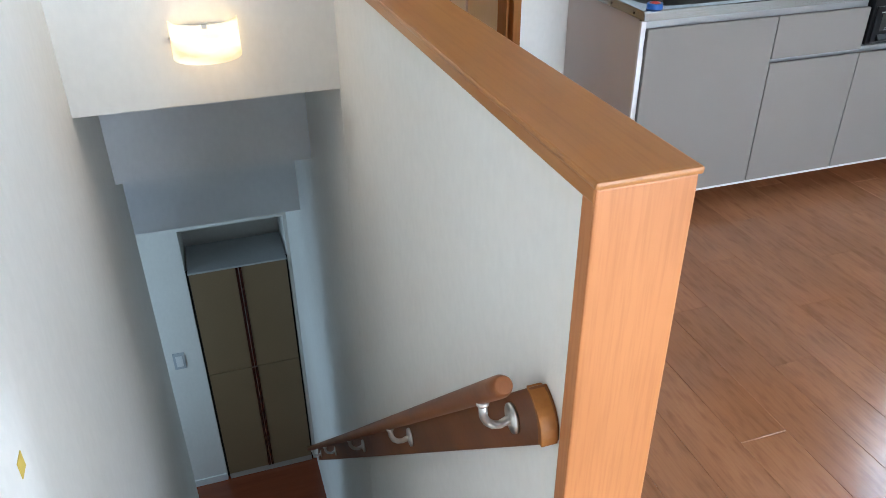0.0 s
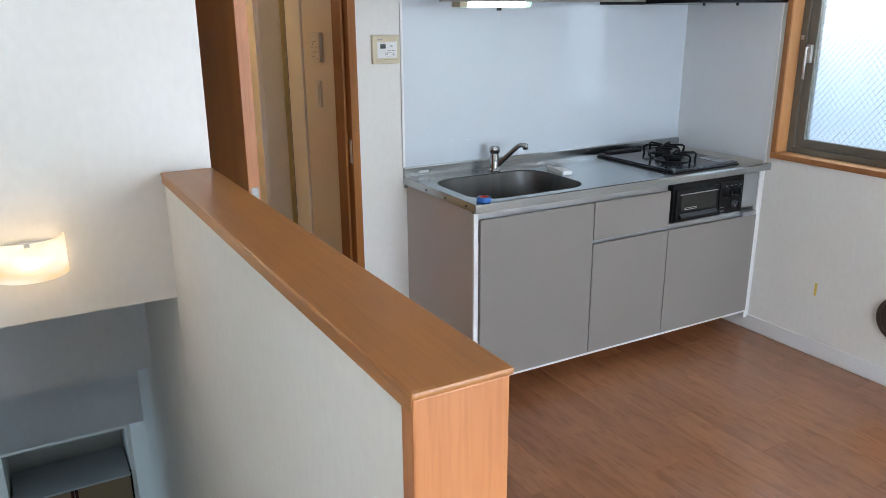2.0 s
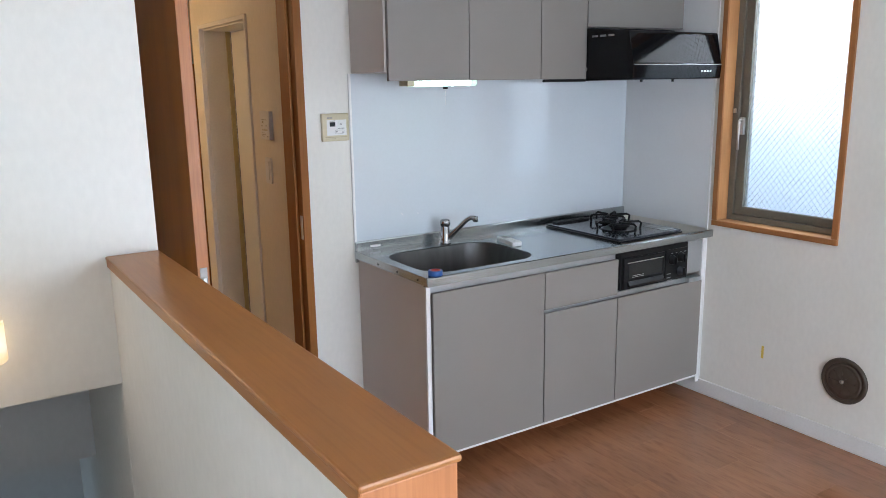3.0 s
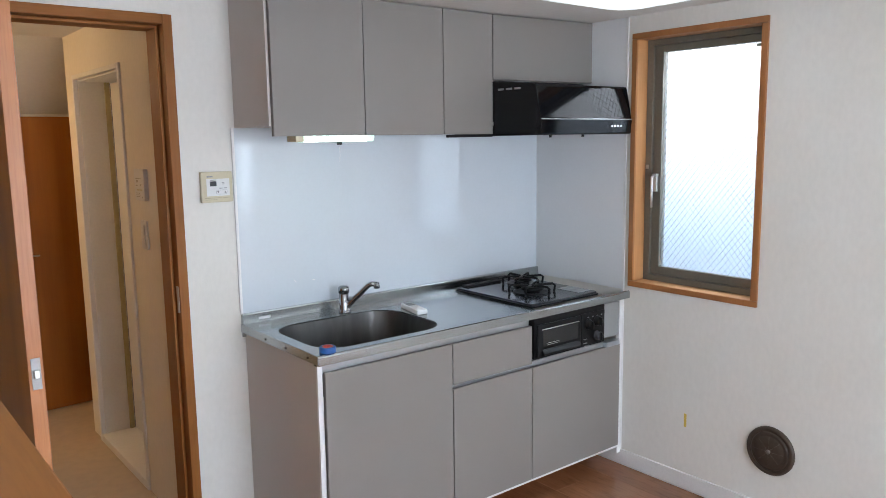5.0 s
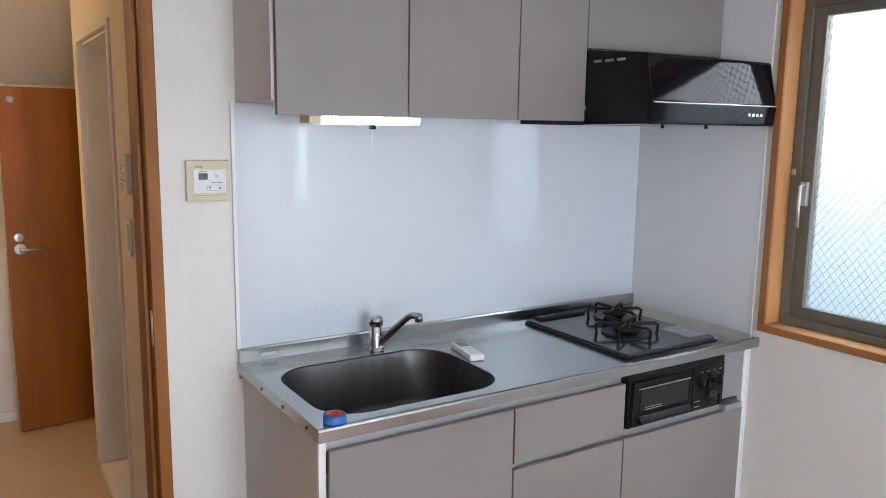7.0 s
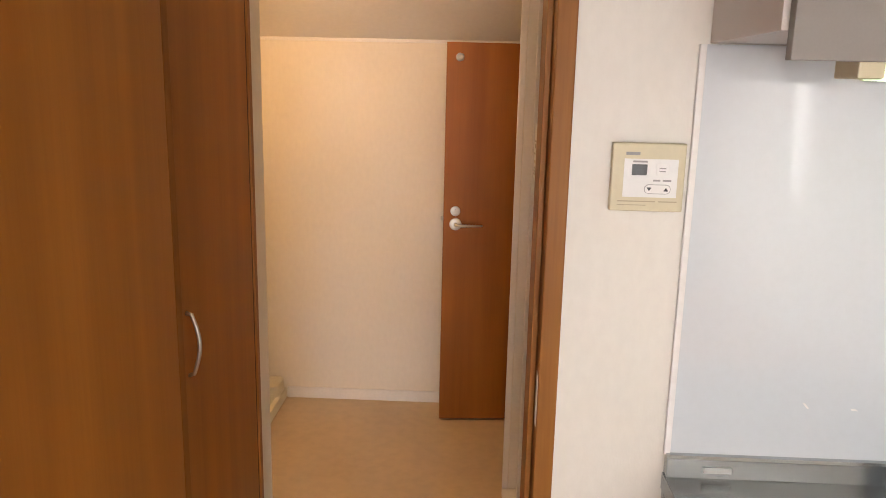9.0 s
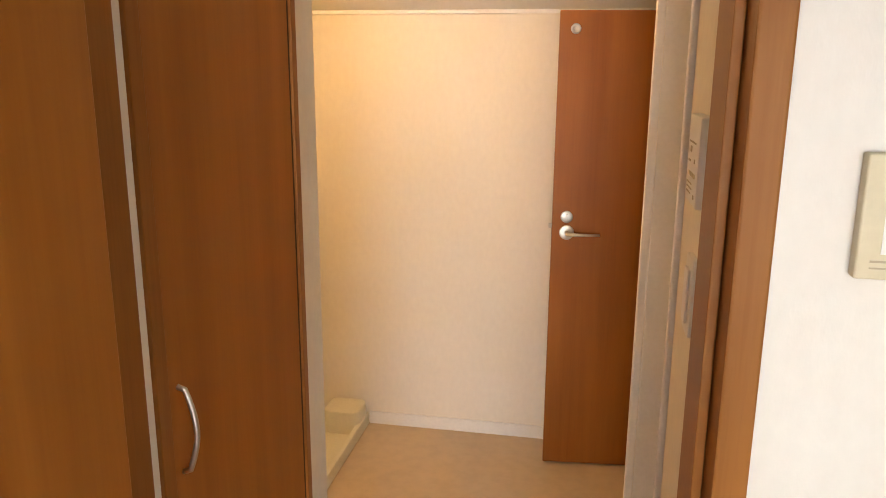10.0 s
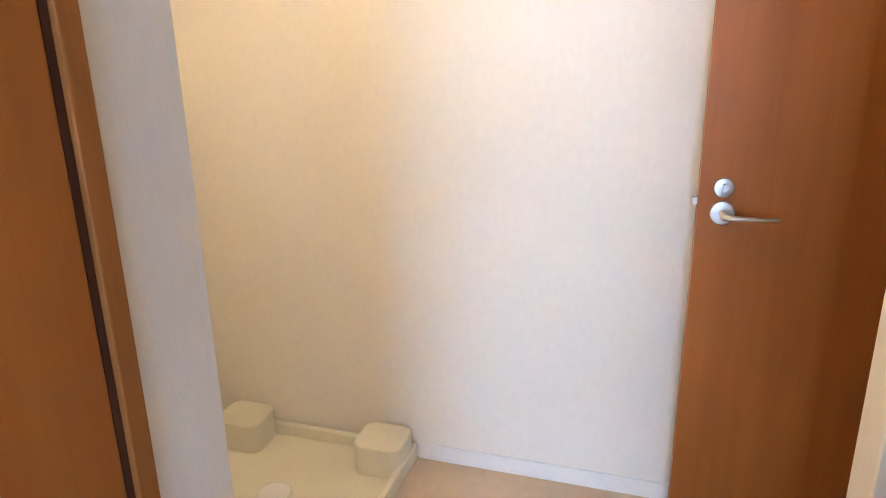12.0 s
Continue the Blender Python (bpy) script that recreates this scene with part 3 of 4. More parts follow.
boxes("frame", [(-0.75, -0.70, BACKY - 0.12, BACKY - 0.05, 0.02, 1.98), (0.90, 0.95, BACKY - 0.12, BACKY - 0.05, 0.02, 1.98), (0.07, 0.13, BACKY - 0.12, BACKY - 0.05, 0.07, 1.93),
                (-0.70, 0.90, BACKY - 0.12, BACKY - 0.05, 0.02, 0.07), (-0.70, 0.90, BACKY - 0.12, BACKY - 0.05, 1.93, 1.98)], BRONZE, w3)
for pa, pb in ((-0.70, 0.07), (0.13, 0.90)):
    p3 = box("pane", pa, pb, BACKY - 0.088, BACKY - 0.084, 0.07, 1.93, FROST, w3)
    p3.visible_shadow = False

# ---- baseboard of the living room ----
structure(boxes("baseboard_living", [(XR - 0.010, XR, BACKY, -0.02, 0.0, 0.074)], WHITE, bev=0.003), "white vinyl baseboard", "baseboard")
structure(box("baseboard_kitchen_wall", -0.211, 0.0, -0.010, 0.0, 0.0, 0.06, WHITE, bev=0.003), "white vinyl baseboard", "baseboard")

# ---- kitchen unit ----
KW, KD = 1.600, 0.585
kit = group_root("kitchen_unit", 0.8, -0.3, 0)
tagged(kit, "taupe kitchen base unit with stainless steel worktop", "kitchen unit")
TOPZ = 0.85
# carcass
boxes("side_panel", [(0.004, 0.020, -0.560, -0.004, 0.10, 0.812)], TAUPE_LIT, kit, 0.001)
boxes("side_panel", [(KW - 0.016, KW, -0.560, -0.004, 0.10, 0.812)], TAUPE_LIT, kit, 0.001)
boxes("edge_strip", [(0.003, 0.022, -0.572, -0.5605, 0.10, 0.812), (KW - 0.012, KW + 0.012, -0.572, -0.5605, 0.06, 0.812)], WHITE, kit, 0.001)
box("bottom_panel", 0.021, KW - 0.017, -0.580, -0.004, 0.096, 0.1065, WHITE, kit, 0.001)
box("back_rail", 0.021, KW - 0.017, -0.55, -0.53, 0.77, 0.80, TAUPE, kit)
box("plinth", 0.03, KW - 0.01, -0.40, -0.385, 0.0, 0.099, TREADW, kit)
boxes("finger_rail", [(0.023, 1.004, -0.566, -0.548, 0.772, 0.806), (0.582, KW - 0.018, -0.566, -0.548, 0.598, 0.622)], ALU, kit, 0.002)
FY0, FY1 = -0.585, -0.567
box("cupboard_door", 0.026, 0.577, FY0, FY1, 0.108, 0.780, TAUPE, kit, 0.0015)
box("cupboard_door", 0.582, 1.005, FY0, FY1, 0.108, 0.600, TAUPE, kit, 0.0015)
box("cupboard_door", 1.010, 1.580, FY0, FY1, 0.108, 0.600, TAUPE, kit, 0.0015)
box("drawer_front", 0.582, 1.005, FY0, FY1, 0.618, 0.780, TAUPE, kit, 0.0015)
box("filler_panel", 1.462, 1.572, FY0 + 0.004, FY1, 0.645, 0.803, ALU, kit, 0.0015)
box("drawer_rail_end", 1.480, 1.572, FY0 - 0.004, FY1, 0.600, 0.622, ALU, kit, 0.002)

# worktop with a round-cornered hole for the sink
SX0, SX1, SY0, SY1 = 0.036, 0.582, -0.563, -0.140
bm = bmesh.new()
hole = rounded(SX0, SX1, SY0, SY1, 0.115, 7)
rim = []
X0, X1, Y0, Y1 = -0.010, KW + 0.018, -0.600, -0.020
for (x, y) in hole:
    cx, cy = (SX0 + SX1) / 2, (SY0 + SY1) / 2
    dx, dy = x - cx, y - cy
    k = min(((X1 if dx > 0 else X0) - cx) / dx if abs(dx) > 1e-6 else 9e9, ((Y1 if dy > 0 else Y0) - cy) / dy if abs(dy) > 1e-6 else 9e9)
    rim.append((cx + dx * k, cy + dy * k))
corners = [(X1, Y0), (X1, Y1), (X0, Y1), (X0, Y0)]
hv = [bm.verts.new((x, y, TOPZ)) for x, y in hole]
hl = [bm.verts.new((x, y, TOPZ - 0.004)) for x, y in hole]
rv = [bm.verts.new((x, y, TOPZ)) for x, y in rim]
n = len(hole)
for i in range(n):
    j = (i + 1) % n
    bm.faces.new((hv[i], hv[j], rv[j], rv[i]))
    bm.faces.new((hv[j], hv[i], hl[i], hl[j]))
    for cx, cy in corners:
        a, b = rim[i], rim[j]
        if abs(a[0] - b[0]) > 1e-6 and abs(a[1] - b[1]) > 1e-6 and min(a[0], b[0]) - 1e-6 <= cx <= max(a[0], b[0]) + 1e-6 and min(a[1], b[1]) - 1e-6 <= cy <= max(a[1], b[1]) + 1e-6:
            bm.faces.new((rv[i], rv[j], bm.verts.new((cx, cy, TOPZ))))
finish(bm, "worktop", STEEL, kit)
prof = [(-0.600, 0.8495), (-0.604, 0.847), (-0.606, 0.842), (-0.606, 0.815), (-0.590, 0.815), (-0.590, 0.830), (-0.598, 0.8455)]
prism("worktop_edge", prof, "x", X0, X1, STEEL, kit)
boxes("worktop_edge", [(X0 - 0.002, X0 + 0.0, -0.604, -0.001, 0.818, 0.8495)], STEEL, kit)
boxes("worktop_edge", [(X0, X1, -0.590, -0.572, 0.812, 0.815)], STEEL, kit)
prism("upstand", [(-0.022, 0.8505), (-0.020, 0.886), (-0.017, 0.891), (-0.002, 0.891), (-0.002, 0.80), (-0.014, 0.80), (-0.014, 0.845)], "x", X0, XR - 0.003, STEEL, kit)
boxes("edge_screw", [(-0.0140, -0.0115, -0.22 - k * 0.16, -0.213 - k * 0.16, 0.828, 0.835) for k in range(3)], BLACK, kit)
# sink bowl
bm = bmesh.new()
rings = []
for dz, shrink, r in ((0.004, 0.0, 0.115), (0.03, 0.006, 0.112), (0.15, 0.016, 0.108), (0.185, 0.026, 0.10), (0.200, 0.046, 0.09), (0.206, 0.09, 0.05)):
    rings.append([bm.verts.new((x, y, TOPZ - dz)) for x, y in rounded(SX0 + shrink, SX1 - shrink, SY0 + shrink, SY1 - shrink, r, 7)])
for a, b in zip(rings, rings[1:]):
    for i in range(n):
        f = bm.faces.new((a[i], a[(i + 1) % n], b[(i + 1) % n], b[i]))
        f.smooth = True
bm.faces.new(rings[-1])
finish(bm, "sink_bowl", SINK_SHADED, kit)
lathe("sink_drain", [(0.07, 0.0), (0.07, 0.004), (0.06, 0.006), (0.045, 0.002), (0.0, 0.001)], SILVER, (0.20, -0.33, TOPZ - 0.2055), (0, 0, 1), 32, kit)

# splash panel on the wall and on the window wall
structure(box("splash_panel", -0.002, XR - 0.002, -0.006, 0.0, 0.888, 1.606, GLOSSY), "glossy white enamel splash panel behind the worktop", "splash panel")
structure(boxes("splash_trim", [(-0.013, -0.002, -0.009, 0.0, 0.888, 1.606)], WHITE, bev=0.001), "white edge trim of the splash panel", "trim")
structure(box("side_splash_panel", XR - 0.006, XR, -0.560, -0.007, 0.851, CEILZ - 0.002, worn("white side panel", (0.78, 0.79, 0.80), 0.3, var=0.02)), "white splash panel beside the hob", "splash panel")
structure(box("side_splash_trim", XR - 0.008, XR, -0.572, -0.560, 0.06, CEILZ - 0.002, WHITE, bev=0.001), "white edge trim of the side panel", "trim")

tagged(prism("splash_scratch", [(0.222, 0.995), (0.226, 0.9955), (0.234, 0.986), (0.231, 0.985)], "y", -0.0072, -0.0058, WHITE), "small pale scratch on the splash panel", "scratch")
tagged(prism("splash_scratch", [(0.306, 0.988), (0.316, 0.9875), (0.320, 0.984), (0.308, 0.985)], "y", -0.0072, -0.0058, WHITE), "small pale scratch on the splash panel", "scratch")

# ---- mixer tap ----
TX, TY = 0.400, -0.097
tap = group_root("mixer_tap", TX, TY, TOPZ)
tagged(tap, "chrome single-lever kitchen mixer tap on the worktop", "tap")
lathe("body", [(0, 0), (0.026, 0), (0.026, 0.005), (0.022, 0.010), (0.0205, 0.016), (0.0205, 0.074), (0.0185, 0.077), (0.0185, 0.080), (0.023, 0.083), (0.024, 0.098), (0.022, 0.106), (0.015, 0.111), (0, 0.112)],
      CHROME, (TX, TY, TOPZ), (0, 0, 1), 32, tap)
sd = Vector((0.70, -0.71, 0)).normalized()
b0_ = Vector((TX, TY, TOPZ + 0.018))


def along(h, v):
    return b0_ + sd * h + Vector((0, 0, v))


tube("spout", [along(0, 0), along(0.016, 0.008), along(0.085, 0.078), along(0.105, 0.096), along(0.118, 0.102), along(0.140, 0.101)], [0.0125, 0.0125, 0.011, 0.0105, 0.0105, 0.0105], CHROME, tap)
tube("outlet", [along(0.138, 0.108), along(0.140, 0.084)], 0.0125, CHROME, tap)
tube("collar", [along(0.012, -0.018), along(0.012, 0.002)], 0.015, CHROME, tap)
box("lever_mark", TX - 0.012, TX + 0.008, TY - 0.0215, TY - 0.0195, TOPZ + 0.045, TOPZ + 0.049, GREYP, tap)

# ---- loose things on the worktop ----
rem = group_root("remote_control", 0.655, -0.246, TOPZ)
tagged(rem, "white plastic remote control lying on the worktop", "remote control")
box("case", 0.575, 0.735, -0.270, -0.222, TOPZ + 0.0005, TOPZ + 0.021, PLASTIC, rem, 0.006, 3)
box("display", 0.592, 0.640, -0.262, -0.230, TOPZ + 0.0205, TOPZ + 0.0222, GREYP, rem)
boxes("button", [(0.656 + 0.022 * k, 0.670 + 0.022 * k, -0.260 + 0.017 * j, -0.250 + 0.017 * j, TOPZ + 0.0205, TOPZ + 0.023) for k in range(3) for j in range(2)], WHITE, rem, 0.001)
rem.matrix_world = pose(0.627, -0.275, TOPZ, 0, 0, -100.5)
tp = group_root("tape_roll", 0.043, -0.577, TOPZ)
tagged(tp, "small blue and red roll of tape on the worktop corner", "tape roll")
lathe("tape", [(0.019, 0.001), (0.028, 0.001), (0.0285, 0.004), (0.0275, 0.018), (0.026, 0.020), (0.019, 0.020), (0.019, 0.001)], BLUEP, (0.043, -0.577, TOPZ), (0, 0, 1), 30, tp)
lathe("core", [(0.014, 0.001), (0.0188, 0.001), (0.0188, 0.0215), (0.014, 0.0215), (0.012, 0.012), (0.0, 0.012)], REDP, (0.043, -0.577, TOPZ), (0, 0, 1), 30, tp)
tagged(box("worktop_sticker", 0.56, 0.66, -0.130, -0.095, TOPZ + 0.0003, TOPZ + 0.0009, worn("clear film", (0.55, 0.55, 0.54), 0.2, 0.8)), "small clear sticker on the worktop", "sticker")
tagged(box("upstand_label", 0.055, 0.105, -0.0245, -0.0222, 0.862, 0.872, worn("grey label", (0.62, 0.63, 0.62), 0.5)), "small pale label on the worktop upstand", "label")

# ---- gas hob ----
hob = group_root("gas_hob", 1.26, -0.29, TOPZ)
tagged(hob, "dark grey two-burner gas hob set in the worktop", "gas hob")
prism("top_plate", rounded(1.022, 1.440, -0.568, -0.066, 0.018, 4), "z", TOPZ + 0.001, TOPZ + 0.016, HOBM, hob, 0.003)
prism("trim", rounded(1.015, 1.447, -0.575, -0.059, 0.022, 4), "z", TOPZ + 0.0006, TOPZ + 0.008, BLACK, hob, 0.002)
box("exhaust_grille", 1.06, 1.27, -0.110, -0.072, TOPZ + 0.016, TOPZ + 0.024, IRON, hob, 0.002)
boxes("grille_slot", [(1.072 + 0.026 * k, 1.086 + 0.026 * k, -0.103, -0.079, TOPZ + 0.0235, TOPZ + 0.0265) for k in range(7)], BLACK, hob, 0.001)
for bx, by, br in ((1.205, -0.385, 0.050), (1.325, -0.205, 0.042)):
    lathe("drip_ring", [(br + 0.035, 0.0), (br + 0.035, 0.004), (br + 0.02, 0.003), (br, 0.001), (0, 0.001)], BLACK, (bx, by, TOPZ + 0.016), (0, 0, 1), 32, hob)
    lathe("burner", [(br * 0.75, 0), (br * 0.75, 0.012), (br, 0.014), (br, 0.020), (br * 0.8, 0.026), (br * 0.45, 0.028), (br * 0.40, 0.020), (0.012, 0.020), (0.012, 0.036), (0.0, 0.038)], IRON, (bx, by, TOPZ + 0.016), (0, 0, 1), 32, hob)
    bm = bmesh.new()
    R = br + 0.045
    for k in range(6):
        a = 2 * math.pi * (k + 0.5) / 6
        c, s = math.cos(a), math.sin(a)
        add_tube(bm, [(bx + (R + 0.008) * c, by + (R + 0.008) * s, TOPZ + 0.017), (bx + (R + 0.012) * c, by + (R + 0.012) * s, TOPZ + 0.045), (bx + R * c, by + R * s, TOPZ + 0.052),
                      (bx + br * 0.45 * c, by + br * 0.45 * s, TOPZ + 0.050), (bx + br * 0.40 * c, by + br * 0.40 * s, TOPZ + 0.044)], 0.0058, 6)
    finish(bm, "pan_support", IRON, hob)
box("control_panel", 1.345, 1.432, -0.535, -0.405, TOPZ + 0.0158, TOPZ + 0.0172, worn("hob print", (0.20, 0.21, 0.22), 0.3), hob)
boxes("control_mark", [(1.355, 1.42, -0.525 + 0.042 * k, -0.508 + 0.042 * k, TOPZ + 0.017, TOPZ + 0.0182) for k in range(3)], GREYP, hob)

# ---- grill under the hob ----
gr = group_root("gas_grill", 1.235, -0.585, 0.64)
tagged(gr, "black built-in fish grill with control knobs", "grill")
GY = -0.592
box("front", 1.012, 1.458, GY, -0.50, 0.634, 0.808, BLACK, gr, 0.003)
box("grill_door", 1.024, 1.290, GY - 0.010, GY, 0.642, 0.782, BLACK, gr, 0.004)
box("window", 1.052, 1.270, GY - 0.0118, GY - 0.0098, 0.686, 0.756, DARKGLASS, gr, 0.0008)
box("window_trim", 1.046, 1.276, GY - 0.0125, GY - 0.0098, 0.758, 0.7615, SILVER, gr)
boxes("rack", [(1.075, 1.15, GY - 0.0124, GY - 0.0116, 0.690 + 0.007 * k, 0.692 + 0.007 * k) for k in range(2)], SILVER, gr)
prism("pull", [(GY - 0.010, 0.648), (GY - 0.024, 0.650), (GY - 0.027, 0.657), (GY - 0.014, 0.674), (GY - 0.010, 0.674)], "x", 1.045, 1.275, BLACK, gr, 0.003)
box("control_plate", 1.298, 1.452, GY - 0.006, GY, 0.640, 0.786, BLACK, gr, 0.003)
for kx, kz, kr in ((1.341, 0.735, 0.020), (1.400, 0.742, 0.020), (1.400, 0.676, 0.020)):
    lathe("knob", [(0, 0), (kr + 0.004, 0), (kr + 0.004, 0.004), (kr, 0.006), (kr * 0.92, 0.020), (kr * 0.8, 0.023), (0, 0.023)], BLACK if kz > 0.7 else HOBM, (kx, GY - 0.006, kz), (0, -1, 0), 24, gr)
    box("knob_grip", kx - 0.004, kx + 0.004, GY - 0.036, GY - 0.028, kz - kr * 0.9, kz + kr * 0.9, BLACK, gr, 0.002)
boxes("marking", [(1.31, 1.335, GY - 0.0072, GY - 0.0058, 0.650, 0.653), (1.31, 1.335, GY - 0.0072, GY - 0.0058, 0.668, 0.671), (1.312, 1.345, GY - 0.0072, GY - 0.0058, 0.634, 0.640)] +
      [(1.335 + 0.03 * k, 1.345 + 0.03 * k, GY - 0.0072, GY - 0.0058, 0.764, 0.768) for k in range(4)], GREYP, gr)

# ---- wall cabinets ----
UZ0, UZ1, UD = 1.572, CEILZ - 0.002, -0.316
uc = group_root("wall_cabinet", 0.8, -0.16, UZ0)
tagged(uc, "taupe wall cabinets over the worktop, doors closed", "wall cabinet")
box("side_panel", 0.004, 0.018, UD + 0.021, -0.001, 1.608, UZ1, TAUPE_LIT, uc, 0.001)
box("bottom_panel", 0.018, 1.075, UD + 0.021, -0.001, 1.608, 1.622, TAUPE_LIT, uc)
boxes("carcass", [(0.018, 1.036, UD + 0.022, UD + 0.030, 1.60, UZ1), (1.042, XR - 0.012, UD + 0.022, -0.001, 1.80, UZ1)], TAUPE_LIT, uc)
xs = [(0.012, 0.387), (0.391, 0.767), (0.771, 1.036)]
for a, b in xs:
    box("cabinet_door", a, b, UD, UD + 0.019, UZ0, UZ1 - 0.002, TAUPE, uc, 0.0015)
prism("cabinet_door", [(1.040, UD), (XR - 0.010, UD - 0.052), (XR - 0.010, UD - 0.033), (1.040, UD + 0.019)], "z", 1.800, UZ1 - 0.002, TAUPE, uc, 0.0015)

# fluorescent lamp below the wall cabinet
fl = group_root("worktop_lamp", 0.26, -0.262, 1.58)
tagged(fl, "lit white fluorescent lamp under the wall cabinet", "lamp")
boxes("bracket", [(0.105, 0.138, -0.296, -0.228, 1.552, 1.607), (0.138, 0.44, -0.285, -0.240, 1.585, 1.607), (0.138, 0.442, -0.2315, -0.2285, 1.5505, 1.607)], IVORY, fl, 0.003)
prism("diffuser", rounded(-0.292, -0.232, 1.550, 1.584, 0.014, 4), "x", 0.145, 0.412, TUBE, fl)
prism("diffuser_end", rounded(-0.292, -0.232, 1.550, 1.584, 0.014, 4), "x", 0.4125, 0.442, TUBE_END, fl)
prism("diffuser_end", rounded(-0.292, -0.232, 1.550, 1.584, 0.014, 4), "x", 0.1385, 0.1445, TUBE_END, fl)
box("switch", 0.298, 0.312, -0.270, -0.254, 1.538, 1.5495, BLACK, fl, 0.001)
tube("pull_cord", [(0.305, -0.262, 1.53), (0.306, -0.262, 1.50), (0.304, -0.261, 1.475)], 0.0008, WHITE, fl, 6)

# ---- extractor hood ----
hd = group_root("extractor_hood", 1.33, -0.3, 1.56)
tagged(hd, "glossy black extractor hood over the hob", "extractor hood")
HX0, HX1 = 1.036, XR - 0.010
prism("body", [(-0.319, 1.562), (-0.594, 1.564), (-0.599, 1.570), (-0.604, 1.626), (-0.600, 1.632), (-0.572, 1.762), (-0.566, 1.770), (-0.319, 1.794)], "x", HX0, HX1, BLACKG, hd, 0.003)
box("rear_body", 1.080, HX1, -0.318, -0.002, 1.562, 1.797, BLACK, hd)
box("front_lip", HX0 + 0.002, HX1 - 0.002, -0.6060, -0.600, 1.6265, 1.6295, SILVER, hd, 0.001)
box("bottom_shield", 0.79, HX0 - 0.001, -0.315, -0.30, 1.559, 1.5715, BLACK, hd, 0.002)
boxes("button", [(1.47 + 0.020 * k, 1.480 + 0.020 * k, -0.6045, -0.5995, 1.594, 1.603) for k in range(4)], PLASTIC, hd, 0.001)
boxes("slot", [(HX0 - 0.0015, HX0 + 0.001, -0.385 - 0.05 * k, -0.350 - 0.05 * k, 1.752, 1.760) for k in range(3)], GREYP, hd)
boxes("screw", [(1.25, 1.258, -0.45, -0.442, 1.553, 1.563), (1.46, 1.468, -0.45, -0.442, 1.553, 1.563)], BLACK, hd)

# ---- water heater control ----
wcn = group_root("heater_control", -0.082, -0.01, 1.33)
tagged(wcn, "ivory water heater control panel with display and buttons", "control panel")
CX0, CX1, CZ0, CZ1 = -0.143, -0.022, 1.332, 1.446
box("case", CX0, CX1, -0.017, 0.0, CZ0, CZ1, IVORY, wcn, 0.003, 3)
box("face", CX0 + 0.020, CX1 - 0.012, -0.0178, -0.0168, CZ0 + 0.024, CZ1 - 0.026, PLASTIC, wcn)
box("display", CX0 + 0.033, CX0 + 0.058, -0.0186, -0.0176, CZ1 - 0.053, CZ1 - 0.035, DARKP, wcn)
boxes("button", [(CX1 - 0.048, CX1 - 0.027, -0.0190, -0.0177, CZ1 - 0.053, CZ1 - 0.033)], WHITE, wcn, 0.0008)
bm = bmesh.new()
bt = rounded(CX1 - 0.066, CX1 - 0.022, CZ0 + 0.030, CZ0 + 0.046, 0.0079, 5)
va = [bm.verts.new((x, -0.0188, z)) for x, z in bt]
vb = [bm.verts.new((x, -0.0176, z)) for x, z in bt]
bm.faces.new(va)
for k in range(len(va)):
    bm.faces.new((va[k], va[(k + 1) % len(va)], vb[(k + 1) % len(va)], vb[k]))
finish(bm, "rocker", GREYP, wcn)
bm = bmesh.new()
bt = rounded(CX1 - 0.065, CX1 - 0.023, CZ0 + 0.031, CZ0 + 0.045, 0.0069, 5)
va = [bm.verts.new((x, -0.0192, z)) for x, z in bt]
bm.faces.new(va)
finish(bm, "rocker_face", WHITE, wcn)
for cx, sgn in ((CX1 - 0.058, -1), (CX1 - 0.030, 1)):
    prism("arrow", [(cx - 0.004, CZ0 + 0.038 - sgn * 0.003), (cx + 0.004, CZ0 + 0.038 - sgn * 0.003), (cx, CZ0 + 0.038 + sgn * 0.003)], "y", -0.0197, -0.0190, DARKP, wcn)
boxes("marking", [(CX0 + 0.022, CX0 + 0.045, -0.0176, -0.0168, CZ1 - 0.020, CZ1 - 0.015), (CX0 + 0.034, CX0 + 0.058, -0.0182, -0.0176, CZ1 - 0.032, CZ1 - 0.029),
                  (CX1 - 0.052, CX1 - 0.040, -0.0182, -0.0176, CZ0 + 0.051, CZ0 + 0.054), (CX1 - 0.036, CX1 - 0.022, -0.0182, -0.0176, CZ0 + 0.051, CZ0 + 0.054),
                  (CX1 - 0.043, CX1 - 0.032, -0.0194, -0.0188, CZ1 - 0.042, CZ1 - 0.040), (CX1 - 0.043, CX1 - 0.032, -0.0194, -0.0188, CZ1 - 0.047, CZ1 - 0.045)], GREYP, wcn)
# shade of the case's grooves, drawn as thin bars of darker ivory
boxes("groove", [(CX0 + 0.012, CX0 + 0.075, -0.0176, -0.0168, CZ0 + 0.016, CZ0 + 0.018), (CX0 + 0.080, CX1 - 0.010, -0.0176, -0.0168, CZ0 + 0.016, CZ0 + 0.018),
                 (CX0 + 0.012, CX0 + 0.060, -0.0176, -0.0168, CZ0 + 0.010, CZ0 + 0.0115)], worn("shaded ivory", (0.42, 0.36, 0.24), 0.5), wcn)

# ---- wall things ----
vent = group_root("wall_vent", XR, -1.310, 0.301)
tagged(vent, "round brown plastic wall vent", "vent")
lathe("rim", [(0.100, 0.0), (0.100, 0.006), (0.096, 0.012), (0.088, 0.014), (0.084, 0.011), (0.080, 0.010)], VENTM, (XR, -1.310, 0.301), (-1, 0, 0), 48, vent)
